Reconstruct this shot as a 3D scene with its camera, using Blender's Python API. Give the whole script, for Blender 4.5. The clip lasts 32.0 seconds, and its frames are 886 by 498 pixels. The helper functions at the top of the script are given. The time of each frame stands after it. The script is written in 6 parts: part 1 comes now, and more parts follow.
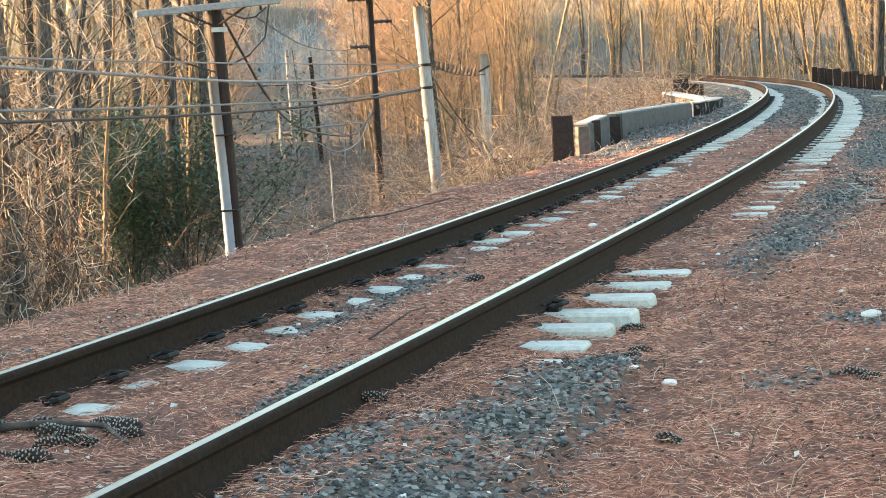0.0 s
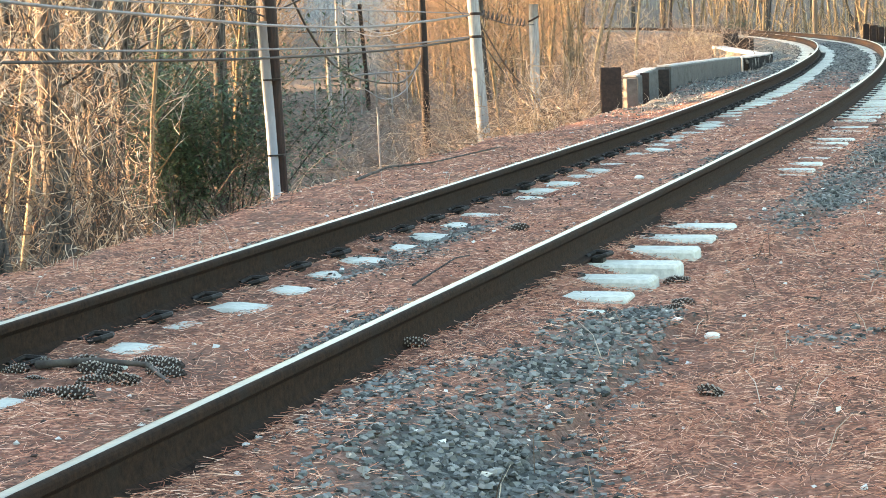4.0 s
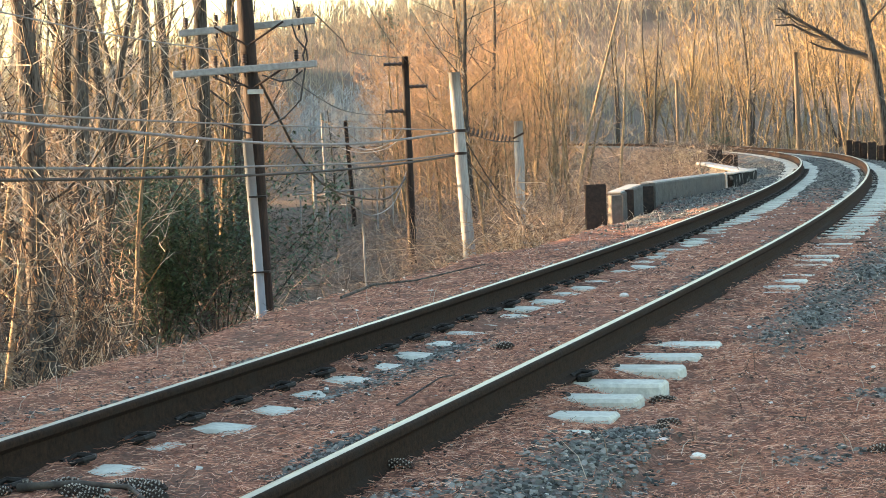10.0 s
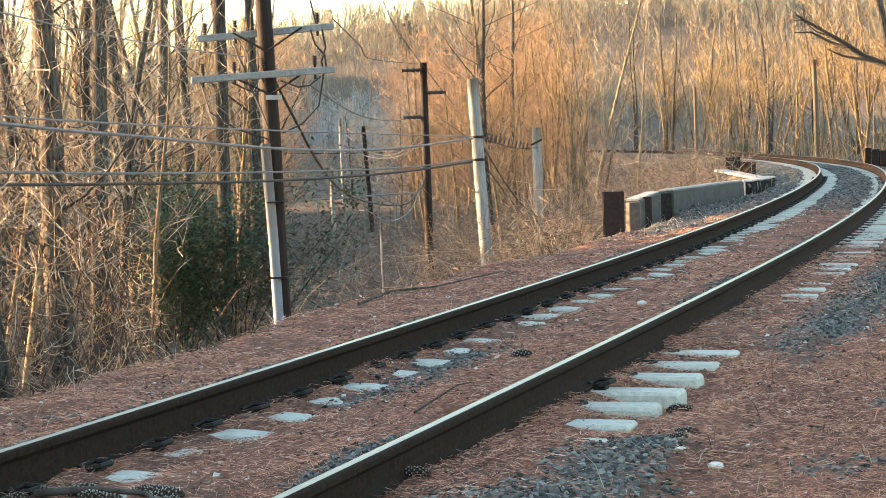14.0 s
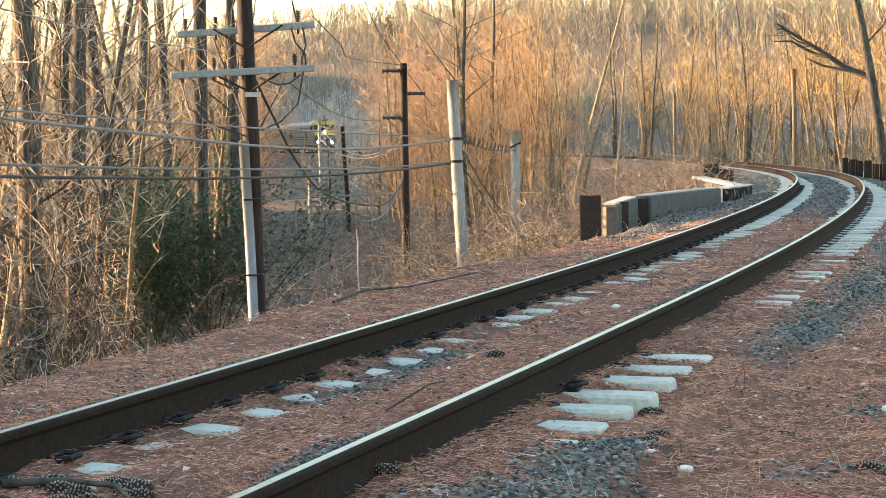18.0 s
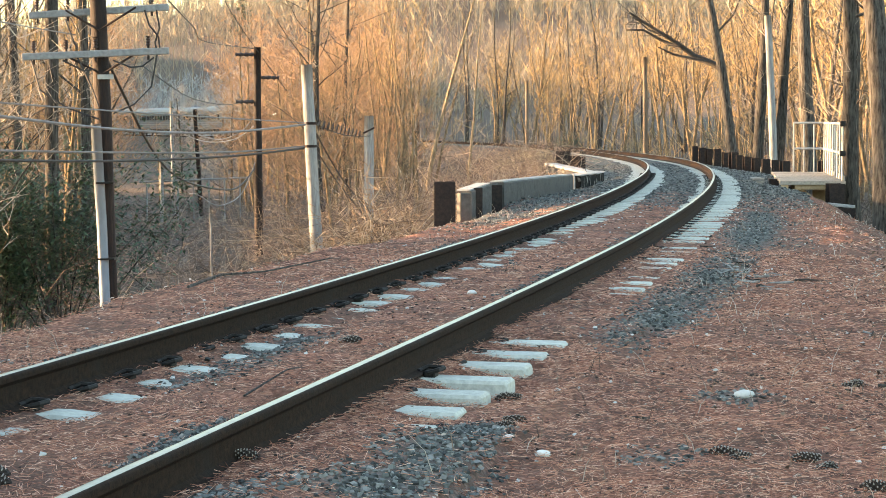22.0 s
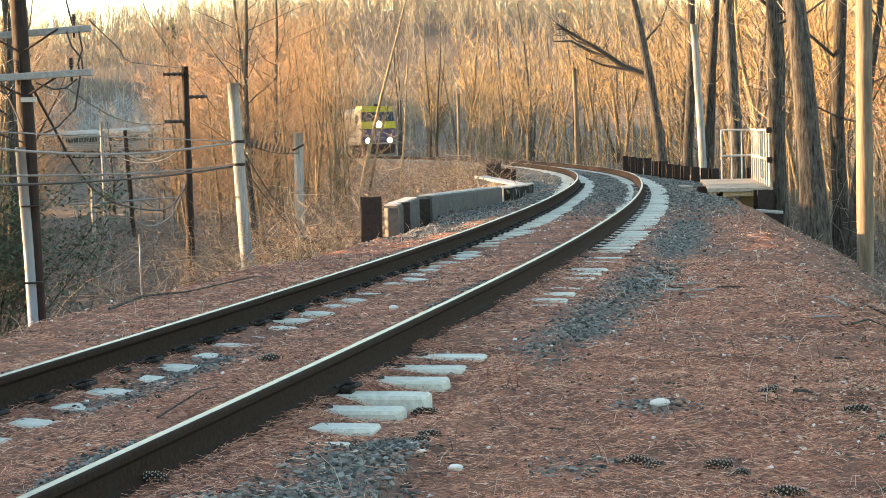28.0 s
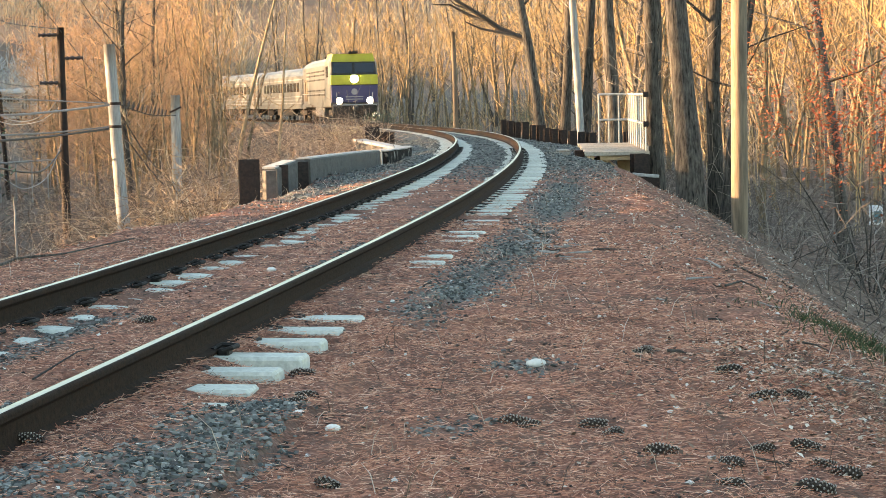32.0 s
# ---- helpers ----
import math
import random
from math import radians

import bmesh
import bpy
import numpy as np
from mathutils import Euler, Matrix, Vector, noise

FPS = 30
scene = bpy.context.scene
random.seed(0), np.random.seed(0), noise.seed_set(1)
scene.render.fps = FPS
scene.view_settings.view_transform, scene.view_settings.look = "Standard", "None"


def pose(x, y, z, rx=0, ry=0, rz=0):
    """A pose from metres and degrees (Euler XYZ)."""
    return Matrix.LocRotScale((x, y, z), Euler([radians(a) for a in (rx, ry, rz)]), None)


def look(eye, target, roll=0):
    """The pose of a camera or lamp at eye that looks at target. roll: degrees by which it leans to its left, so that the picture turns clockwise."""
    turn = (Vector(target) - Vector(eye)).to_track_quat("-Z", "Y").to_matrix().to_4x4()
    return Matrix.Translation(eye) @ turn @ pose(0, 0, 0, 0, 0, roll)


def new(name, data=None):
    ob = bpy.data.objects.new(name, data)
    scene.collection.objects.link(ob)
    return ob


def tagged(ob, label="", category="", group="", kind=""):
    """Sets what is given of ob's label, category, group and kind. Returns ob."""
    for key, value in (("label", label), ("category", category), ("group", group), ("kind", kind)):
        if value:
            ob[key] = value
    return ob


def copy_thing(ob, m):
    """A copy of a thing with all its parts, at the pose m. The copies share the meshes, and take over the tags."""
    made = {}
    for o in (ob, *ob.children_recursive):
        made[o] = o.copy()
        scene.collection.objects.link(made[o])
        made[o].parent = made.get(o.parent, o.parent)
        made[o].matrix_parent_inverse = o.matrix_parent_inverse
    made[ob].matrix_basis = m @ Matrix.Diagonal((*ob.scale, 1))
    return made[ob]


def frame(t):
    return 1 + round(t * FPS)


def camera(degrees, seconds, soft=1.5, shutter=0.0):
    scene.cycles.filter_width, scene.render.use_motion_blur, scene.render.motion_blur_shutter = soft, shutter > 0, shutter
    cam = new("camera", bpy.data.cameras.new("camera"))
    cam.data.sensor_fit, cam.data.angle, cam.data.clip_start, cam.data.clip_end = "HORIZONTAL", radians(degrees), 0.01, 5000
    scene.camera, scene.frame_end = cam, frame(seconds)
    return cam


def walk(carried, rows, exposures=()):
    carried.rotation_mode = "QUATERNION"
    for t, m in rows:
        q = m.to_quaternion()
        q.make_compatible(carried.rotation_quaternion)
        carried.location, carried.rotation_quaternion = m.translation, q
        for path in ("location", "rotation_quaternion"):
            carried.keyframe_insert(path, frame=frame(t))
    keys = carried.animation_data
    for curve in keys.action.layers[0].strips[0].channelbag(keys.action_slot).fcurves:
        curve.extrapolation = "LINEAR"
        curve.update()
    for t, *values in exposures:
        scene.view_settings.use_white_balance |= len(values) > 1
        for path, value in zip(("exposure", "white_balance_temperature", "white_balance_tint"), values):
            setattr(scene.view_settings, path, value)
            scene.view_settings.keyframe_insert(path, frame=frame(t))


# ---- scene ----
cam = camera(23.88, 32.0, soft=0.7)
# seconds, eye, turn to the left, tilt up, lean
PATH = [
    (0, 0.017, -0.011, 1.195, 3.251, -5.162, -3.241),
    (0.5, 0.012, -0.005, 1.191, 3.684, -5.406, -2.999),
    (1, 0.014, -0.001, 1.190, 4.056, -5.642, -2.894),
    (1.5, 0.018, 0.005, 1.191, 4.252, -5.907, -2.873),
    (2, 0.017, 0.003, 1.188, 4.309, -6.144, -2.703),
    (2.5, 0.016, -0.003, 1.187, 4.360, -6.348, -2.440),
    (4.5, 0.014, 0.008, 1.181, 4.825, -6.485, -1.775),
    (5, 0.010, 0.020, 1.196, 5.697, -6.281, -1.542),
    (5.5, 0.003, 0.018, 1.199, 7.003, -6.112, -1.235),
    (6, -0.007, 0.009, 1.189, 7.886, -6.021, -0.885),
    (6.5, -0.006, 0.009, 1.192, 7.812, -5.733, -0.508),
    (7, 0.000, 0.017, 1.202, 7.046, -4.966, -0.165),
    (7.5, 0.005, 0.032, 1.209, 6.354, -3.971, -0.444),
    (8, 0.008, 0.025, 1.213, 6.129, -3.301, -1.370),
    (8.5, 0.008, 0.021, 1.208, 5.895, -3.128, -2.168),
    (9, 0.005, 0.022, 1.206, 5.322, -3.226, -2.432),
    (9.5, 0.015, 0.017, 1.202, 4.643, -3.327, -2.298),
    (10, 0.021, 0.015, 1.203, 4.034, -3.345, -2.110),
    (10.5, 0.020, 0.016, 1.204, 3.586, -3.179, -2.094),
    (11, 0.019, 0.019, 1.209, 3.541, -2.906, -2.293),
    (11.5, 0.017, 0.017, 1.212, 3.979, -2.783, -2.561),
    (12, 0.017, 0.013, 1.209, 4.615, -2.897, -2.656),
    (12.5, 0.016, 0.015, 1.206, 4.899, -3.120, -2.482),
    (13, 0.022, 0.019, 1.203, 4.732, -3.265, -2.301),
    (13.5, 0.024, 0.023, 1.208, 4.505, -3.296, -2.103),
    (14, 0.018, 0.020, 1.210, 4.504, -3.166, -1.876),
    (14.5, 0.017, 0.024, 1.203, 4.533, -3.002, -1.719),
    (15, 0.027, 0.031, 1.196, 4.271, -2.996, -1.716),
    (15.5, 0.031, 0.031, 1.195, 3.868, -3.295, -1.609),
    (17.5, 0.022, 0.016, 1.196, 4.096, -3.440, -0.785),
    (18, 0.027, 0.021, 1.195, 3.868, -3.131, -0.692),
    (18.5, 0.025, 0.029, 1.197, 3.615, -2.969, -0.699),
    (19, 0.027, 0.029, 1.195, 3.306, -3.067, -0.876),
    (19.5, 0.034, 0.025, 1.188, 2.703, -3.456, -1.071),
    (20, 0.046, 0.018, 1.184, 1.766, -3.966, -1.275),
    (20.5, 0.047, 0.001, 1.185, 0.710, -4.367, -1.414),
    (21, 0.041, -0.003, 1.188, -0.097, -4.479, -1.245),
    (21.5, 0.006, -0.004, 1.204, -0.377, -4.145, -0.844),
    (22, -0.007, -0.005, 1.200, -0.183, -3.566, -0.125),
    (22.5, -0.009, -0.003, 1.195, 0.066, -3.244, 0.349),
    (23, -0.000, -0.000, 1.193, 0.011, -3.334, 0.438),
    (23.5, 0.076, -0.003, 1.189, -0.235, -3.468, 0.341),
    (24, 0.076, 0.000, 1.187, -0.369, -3.385, -0.004),
    (24.5, 0.087, -0.001, 1.183, -0.357, -3.177, -0.103),
    (25, 0.106, 0.003, 1.180, -0.270, -2.827, -0.006),
    (25.5, 0.101, 0.005, 1.188, -0.170, -2.430, 0.128),
    (27.5, 0.102, 0.025, 1.199, -0.936, -3.128, -1.143),
    (28, 0.120, 0.022, 1.198, -1.921, -3.193, -1.411),
    (28.5, 0.129, 0.016, 1.195, -3.204, -3.203, -0.990),
    (29, 0.125, 0.010, 1.195, -4.202, -3.098, -0.640),
    (29.5, 0.122, 0.007, 1.196, -4.663, -3.108, -0.628),
    (30, 0.121, 0.001, 1.193, -4.904, -3.331, -0.563),
    (30.5, 0.119, -0.002, 1.194, -5.066, -3.537, -0.566),
    (31, 0.119, -0.005, 1.196, -5.064, -3.709, -0.664),
    (31.5, 0.119, -0.013, 1.192, -4.981, -3.987, -0.989),
    (32, 0.123, -0.015, 1.189, -5.225, -4.261, -1.137),
]


def aim(x, y, z, yaw, pitch, roll):
    """A camera pose from the eye and three angles in degrees."""
    a, b = radians(yaw), radians(pitch)
    ahead = Vector((-math.sin(a) * math.cos(b), math.cos(a) * math.cos(b), math.sin(b)))
    return look((x, y, z), Vector((x, y, z)) + ahead * 10, roll)


walk(cam, [(t, aim(*row)) for t, *row in PATH], exposures=[(0, 3.90, 8650, 12), (1.5, 4.21, 8750, 12), (6.3, 4.21, 8750, 12), (8, 3.68, 8550, 12), (12, 3.55, 8550, 12), (19.5, 3.60, 8650, 12), (21, 3.88, 8650, 12), (22.5, 3.60, 8650, 12), (28, 3.54, 8850, 12), (32, 3.58, 8850, 12)])

# ---- light ----
SUN_AZIMUTH, SUN_HEIGHT = 279.0, 7.6  # compass degrees clockwise from +y, degrees above the horizon
world = bpy.data.worlds.new("world")
scene.world = world
world.use_nodes = True
wn = world.node_tree.nodes
sky = wn.new("ShaderNodeTexSky")
sky.sky_type, sky.sun_disc = "NISHITA", False
sky.sun_elevation, sky.sun_rotation = radians(SUN_HEIGHT), radians(SUN_AZIMUTH)
sky.air_density, sky.dust_density, sky.ozone_density = 1.0, 0.6, 2.0
world.node_tree.links.new(sky.outputs[0], wn["Background"].inputs[0])
wn["Background"].inputs[1].default_value = 0.1
sun = new("sun", bpy.data.lights.new("sun", "SUN"))
sun.data.energy, sun.data.angle, sun.data.color = 3.6, radians(0.6), (1.0, 0.70, 0.46)
az, el = radians(SUN_AZIMUTH), radians(SUN_HEIGHT)
sun_way = Vector((math.sin(az) * math.cos(el), math.cos(az) * math.cos(el), math.sin(el)))
sun.matrix_world = look(sun_way * 100, (0, 0, 0))

# ---- materials ----
def surface(name, dark, light, size=0.1, rough=0.8, metal=0.0, bump=0.3, stains=None, stain_amount=0.45, vary=0.0, where="world", stretch=(1, 1, 1), spec=0.4):
    """A procedural surface: grain between two colours, large stains, relief. size: metres of one grain."""
    m = bpy.data.materials.new(name)
    m.use_nodes = True
    n, k = m.node_tree.nodes, m.node_tree.links
    b = n["Principled BSDF"]
    b.inputs["Roughness"].default_value, b.inputs["Metallic"].default_value = rough, metal
    b.inputs["Specular IOR Level"].default_value = spec
    if where == "world":
        place = n.new("ShaderNodeNewGeometry").outputs["Position"]
    else:
        place = n.new("ShaderNodeTexCoord").outputs["Object"]
    scale = n.new("ShaderNodeVectorMath")
    scale.operation = "MULTIPLY"
    scale.inputs[1].default_value = stretch
    k.new(place, scale.inputs[0])
    fine = n.new("ShaderNodeTexNoise")
    fine.inputs["Scale"].default_value, fine.inputs["Detail"].default_value, fine.inputs["Roughness"].default_value = 1 / size, 6, 0.65
    k.new(scale.outputs[0], fine.inputs["Vector"])
    ramp = n.new("ShaderNodeValToRGB")
    ramp.color_ramp.elements[0].position, ramp.color_ramp.elements[1].position = 0.33, 0.67
    ramp.color_ramp.elements[0].color, ramp.color_ramp.elements[1].color = (*dark, 1), (*light, 1)
    k.new(fine.outputs[0], ramp.inputs[0])
    colour = ramp.outputs[0]
    if stains:
        broad = n.new("ShaderNodeTexNoise")
        broad.inputs["Scale"].default_value, broad.inputs["Detail"].default_value = 0.13 / size, 4
        k.new(scale.outputs[0], broad.inputs["Vector"])
        edge = n.new("ShaderNodeMapRange")
        edge.inputs["From Min"].default_value, edge.inputs["From Max"].default_value = 1 - stain_amount, 1.15 - stain_amount
        k.new(broad.outputs[0], edge.inputs["Value"])
        mix = n.new("ShaderNodeMix")
        mix.data_type = "RGBA"
        k.new(edge.outputs[0], mix.inputs[0])
        k.new(colour, mix.inputs[6])
        mix.inputs[7].default_value = (*stains, 1)
        colour = mix.outputs[2]
    if vary:
        info = n.new("ShaderNodeObjectInfo")
        hsv = n.new("ShaderNodeHueSaturation")
        span = n.new("ShaderNodeMapRange")
        span.inputs["To Min"].default_value, span.inputs["To Max"].default_value = 1 - vary, 1 + vary
        k.new(info.outputs["Random"], span.inputs["Value"])
        k.new(span.outputs[0], hsv.inputs["Value"])
        k.new(colour, hsv.inputs["Color"])
        colour = hsv.outputs[0]
    k.new(colour, b.inputs["Base Color"])
    if bump:
        relief = n.new("ShaderNodeBump")
        relief.inputs["Strength"].default_value, relief.inputs["Distance"].default_value = bump, size * 0.4
        k.new(fine.outputs[0], relief.inputs["Height"])
        k.new(relief.outputs[0], b.inputs["Normal"])
    return m


def island_surface(name, colours, rough=0.85, spec=0.3):
    """For loose pieces joined in one mesh: each piece takes one of the colours."""
    m = bpy.data.materials.new(name)
    m.use_nodes = True
    n, k = m.node_tree.nodes, m.node_tree.links
    b = n["Principled BSDF"]
    b.inputs["Roughness"].default_value, b.inputs["Specular IOR Level"].default_value = rough, spec
    geo = n.new("ShaderNodeNewGeometry")
    ramp = n.new("ShaderNodeValToRGB")
    ramp.color_ramp.interpolation = "CONSTANT"
    while len(ramp.color_ramp.elements) < len(colours):
        ramp.color_ramp.elements.new(0.5)
    for i, c in enumerate(colours):
        ramp.color_ramp.elements[i].position = i / len(colours)
        ramp.color_ramp.elements[i].color = (*c, 1)
    k.new(geo.outputs["Random Per Island"], ramp.inputs[0])
    k.new(ramp.outputs[0], b.inputs["Base Color"])
    return m


def glow(name, colour, strength):
    m = bpy.data.materials.new(name)
    m.use_nodes = True
    b = m.node_tree.nodes["Principled BSDF"]
    b.inputs["Base Color"].default_value = (*colour, 1)
    b.inputs["Emission Color"].default_value = (*colour, 1)
    b.inputs["Emission Strength"].default_value = strength
    return m


RUST = surface("rail_rust", (0.009, 0.0052, 0.0036), (0.028, 0.015, 0.0092), 0.03, 0.9, 0.0, 0.3, (0.017, 0.012, 0.0095), spec=0.12)
RAIL_TOP = surface("rail_steel", (0.085, 0.078, 0.064), (0.17, 0.156, 0.13), 0.15, 0.3, 0.9, 0.05, (0.22, 0.18, 0.14), 0.35)
CONCRETE = surface("tie_concrete", (0.36, 0.365, 0.32), (0.52, 0.52, 0.455), 0.03, 0.9, 0, 0.25, (0.33, 0.31, 0.27), 0.4, vary=0.12)
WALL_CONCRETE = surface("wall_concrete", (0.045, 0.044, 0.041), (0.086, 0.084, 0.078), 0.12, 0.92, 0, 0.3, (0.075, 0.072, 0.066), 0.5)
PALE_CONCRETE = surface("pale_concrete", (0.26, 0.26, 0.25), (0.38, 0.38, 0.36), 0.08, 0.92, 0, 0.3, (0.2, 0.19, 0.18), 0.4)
STEEL_BROWN = surface("weathered_steel", (0.012, 0.008, 0.007), (0.035, 0.022, 0.018), 0.05, 0.75, 0.3, 0.4, (0.05, 0.028, 0.02), 0.35)
CLIP_STEEL = surface("clip_steel", (0.010, 0.009, 0.008), (0.03, 0.025, 0.022), 0.01, 0.7, 0.4, 0.3)
POLE_DARK = surface("creosote_wood", (0.005, 0.0035, 0.003), (0.026, 0.014, 0.010), 0.04, 0.85, 0, 0.8, (0.075, 0.042, 0.028), 0.27, stretch=(1, 1, 0.12))
POLE_GREY = surface("silvered_wood", (0.15, 0.152, 0.15), (0.32, 0.322, 0.31), 0.04, 0.85, 0, 0.5, (0.15, 0.14, 0.13), 0.4, stretch=(1, 1, 0.1))
POLE_TAN = surface("tan_wood_pole", (0.085, 0.065, 0.047), (0.2, 0.148, 0.102), 0.05, 0.85, 0, 0.5, (0.15, 0.12, 0.095), 0.4, stretch=(1, 1, 0.1))
PIPE_GREY = surface("grey_pipe", (0.14, 0.165, 0.185), (0.2, 0.225, 0.25), 0.2, 0.55, 0, 0.1, (0.25, 0.26, 0.26), 0.3, stretch=(1, 1, 0.3))
ARM_GREY = surface("grey_timber", (0.17, 0.18, 0.18), (0.28, 0.29, 0.29), 0.06, 0.85, 0, 0.4, (0.2, 0.2, 0.19), 0.4)
WIRE = surface("wire_black", (0.012, 0.012, 0.012), (0.03, 0.03, 0.03), 0.1, 0.6, 0, 0)
WIRE_GREY = surface("wire_grey", (0.10, 0.105, 0.11), (0.2, 0.205, 0.21), 0.2, 0.5, 0.2, 0)
WIRE_DULL = surface("wire_dull_grey", (0.09, 0.09, 0.09), (0.16, 0.16, 0.16), 0.2, 0.6, 0, 0)
CERAMIC = surface("dark_insulator", (0.02, 0.015, 0.013), (0.05, 0.035, 0.03), 0.05, 0.4, 0, 0)
BARK = surface("bark", (0.009, 0.008, 0.007), (0.115, 0.103, 0.09), 0.045, 0.95, 0, 1.0, (0.14, 0.13, 0.115), 0.33, vary=0.3, stretch=(1, 1, 0.16), spec=0.15)
TWIG = surface("twigs", (0.23, 0.195, 0.16), (0.46, 0.395, 0.325), 0.5, 0.9, 0, 0, vary=0.2)
# Lightened bark and gold twigs: low golden sun put into their colours.
PALE_BARK = surface("pale_bark", (0.06, 0.045, 0.03), (0.31, 0.23, 0.145), 0.07, 0.95, 0, 0.6, (0.17, 0.135, 0.1), 0.35, vary=0.3, stretch=(1, 1, 0.2), spec=0.15)
GOLD_TWIG = surface("sun_gold_twigs", (0.24, 0.15, 0.06), (0.54, 0.35, 0.155), 0.6, 0.9, 0, 0, vary=0.2)
TWIG_RED = surface("reddish_twigs", (0.22, 0.125, 0.07), (0.44, 0.265, 0.155), 0.6, 0.9, 0, 0, vary=0.2)
BRUSH = island_surface("brush_stems", [(0.15, 0.105, 0.08), (0.27, 0.2, 0.15), (0.07, 0.05, 0.04), (0.38, 0.30, 0.23), (0.19, 0.125, 0.092)])
# Bright and near-black stems: lit and shaded wood put into the colours.
FAR_TWIG = island_surface("far_woods", [(0.4, 0.28, 0.14), (0.48, 0.35, 0.19), (0.10, 0.075, 0.05), (0.4, 0.25, 0.125), (0.045, 0.036, 0.03), (0.07, 0.05, 0.036), (0.34, 0.26, 0.16), (0.03, 0.025, 0.022)])
# Greyer than nearer twigs: distance haze is put into these colours.
HILL_TWIG = island_surface("hill_woods", [(0.26, 0.22, 0.17), (0.35, 0.29, 0.21), (0.15, 0.135, 0.12), (0.33, 0.25, 0.17), (0.22, 0.2, 0.165)])
# Darker copy of the brush stems, with shade put into the colour.
SHADE_BRUSH = island_surface("shaded_brush", [(0.09, 0.075, 0.065), (0.15, 0.125, 0.108), (0.055, 0.046, 0.04), (0.24, 0.205, 0.175), (0.11, 0.082, 0.068)])
# The near-black stems put the dark gaps between vines into the colour.
PALE_VINE = island_surface("dry_vines", [(0.36, 0.235, 0.15), (0.24, 0.15, 0.095), (0.56, 0.44, 0.32), (0.06, 0.038, 0.028), (0.24, 0.125, 0.065), (0.03, 0.021, 0.018), (0.12, 0.07, 0.045), (0.045, 0.03, 0.022)])
# Paled towards grey: the valley's haze is put into the twig colours.
HAZE_TWIG = island_surface("ridge_woods", [(0.33, 0.335, 0.335), (0.24, 0.245, 0.25), (0.37, 0.365, 0.35), (0.17, 0.175, 0.18)])
WATER = surface("pool_water", (0.012, 0.014, 0.014), (0.02, 0.023, 0.022), 0.6, 0.04, 0, 0.02, spec=0.6)
CANES = island_surface("dry_canes", [(0.32, 0.23, 0.15), (0.2, 0.14, 0.09), (0.44, 0.35, 0.25), (0.10, 0.07, 0.05), (0.26, 0.17, 0.105)])
STRAW = island_surface("straw", [(0.52, 0.43, 0.24), (0.42, 0.33, 0.18), (0.6, 0.52, 0.32), (0.3, 0.22, 0.13)])
FLAKES = island_surface("bark_flakes", [(0.03, 0.021, 0.017), (0.06, 0.042, 0.034), (0.018, 0.014, 0.012), (0.11, 0.08, 0.064), (0.04, 0.026, 0.02)])
GREEN = island_surface("evergreen_leaves", [(0.032, 0.068, 0.04), (0.05, 0.1, 0.055), (0.022, 0.05, 0.03), (0.065, 0.11, 0.062)], 0.6)
RED_LEAF = island_surface("russet_leaves", [(0.42, 0.10, 0.045), (0.5, 0.16, 0.07), (0.30, 0.075, 0.04)])
GRASS = island_surface("grass_blades", [(0.03, 0.052, 0.02), (0.045, 0.07, 0.027), (0.065, 0.065, 0.035)])
NEEDLES = island_surface("pine_needles", [(0.39, 0.15, 0.09), (0.55, 0.25, 0.155), (0.2, 0.072, 0.045), (0.75, 0.45, 0.32), (0.44, 0.178, 0.108), (0.055, 0.024, 0.017), (0.6, 0.31, 0.2), (0.31, 0.115, 0.07), (0.09, 0.037, 0.026), (0.5, 0.205, 0.125)])
GRAVEL = island_surface("ballast_stone", [(0.095, 0.1, 0.093), (0.145, 0.15, 0.138), (0.035, 0.038, 0.036), (0.2, 0.205, 0.192), (0.105, 0.11, 0.104), (0.055, 0.058, 0.055), (0.19, 0.183, 0.165), (0.042, 0.046, 0.044), (0.115, 0.124, 0.117)], 0.85)
LEAF_LITTER = island_surface("leaf_litter", [(0.22, 0.15, 0.105), (0.42, 0.34, 0.27), (0.10, 0.065, 0.047), (0.55, 0.48, 0.41), (0.06, 0.04, 0.03), (0.2, 0.13, 0.09)])
CONE = surface("pine_cone_scales", (0.018, 0.013, 0.01), (0.06, 0.042, 0.032), 0.02, 0.85, 0, 0.3, where="object")
CONE_TIP = surface("pine_cone_tips", (0.16, 0.14, 0.12), (0.45, 0.42, 0.38), 0.01, 0.85, 0, 0.2, where="object")
STONE_PALE = surface("pale_stone", (0.5, 0.49, 0.46), (0.66, 0.65, 0.61), 0.03, 0.85, 0, 0.3, vary=0.15)
DECK_WOOD = surface("weathered_boards", (0.20, 0.175, 0.145), (0.34, 0.30, 0.25), 0.05, 0.85, 0, 0.4, (0.24, 0.22, 0.2), 0.4, vary=0.15)
DECK_FRAME = surface("raw_lumber", (0.30, 0.21, 0.12), (0.44, 0.32, 0.19), 0.06, 0.85, 0, 0.3, vary=0.15)
RAIL_WHITE = surface("galvanised_rail", (0.30, 0.30, 0.28), (0.43, 0.43, 0.40), 0.1, 0.6, 0.3, 0.1)
SIGN_WHITE = surface("sign_white", (0.6, 0.62, 0.64), (0.72, 0.74, 0.76), 0.2, 0.6, 0, 0)
SIGN_GREEN = surface("sign_blue_green", (0.05, 0.16, 0.2), (0.07, 0.2, 0.24), 0.2, 0.6, 0, 0)

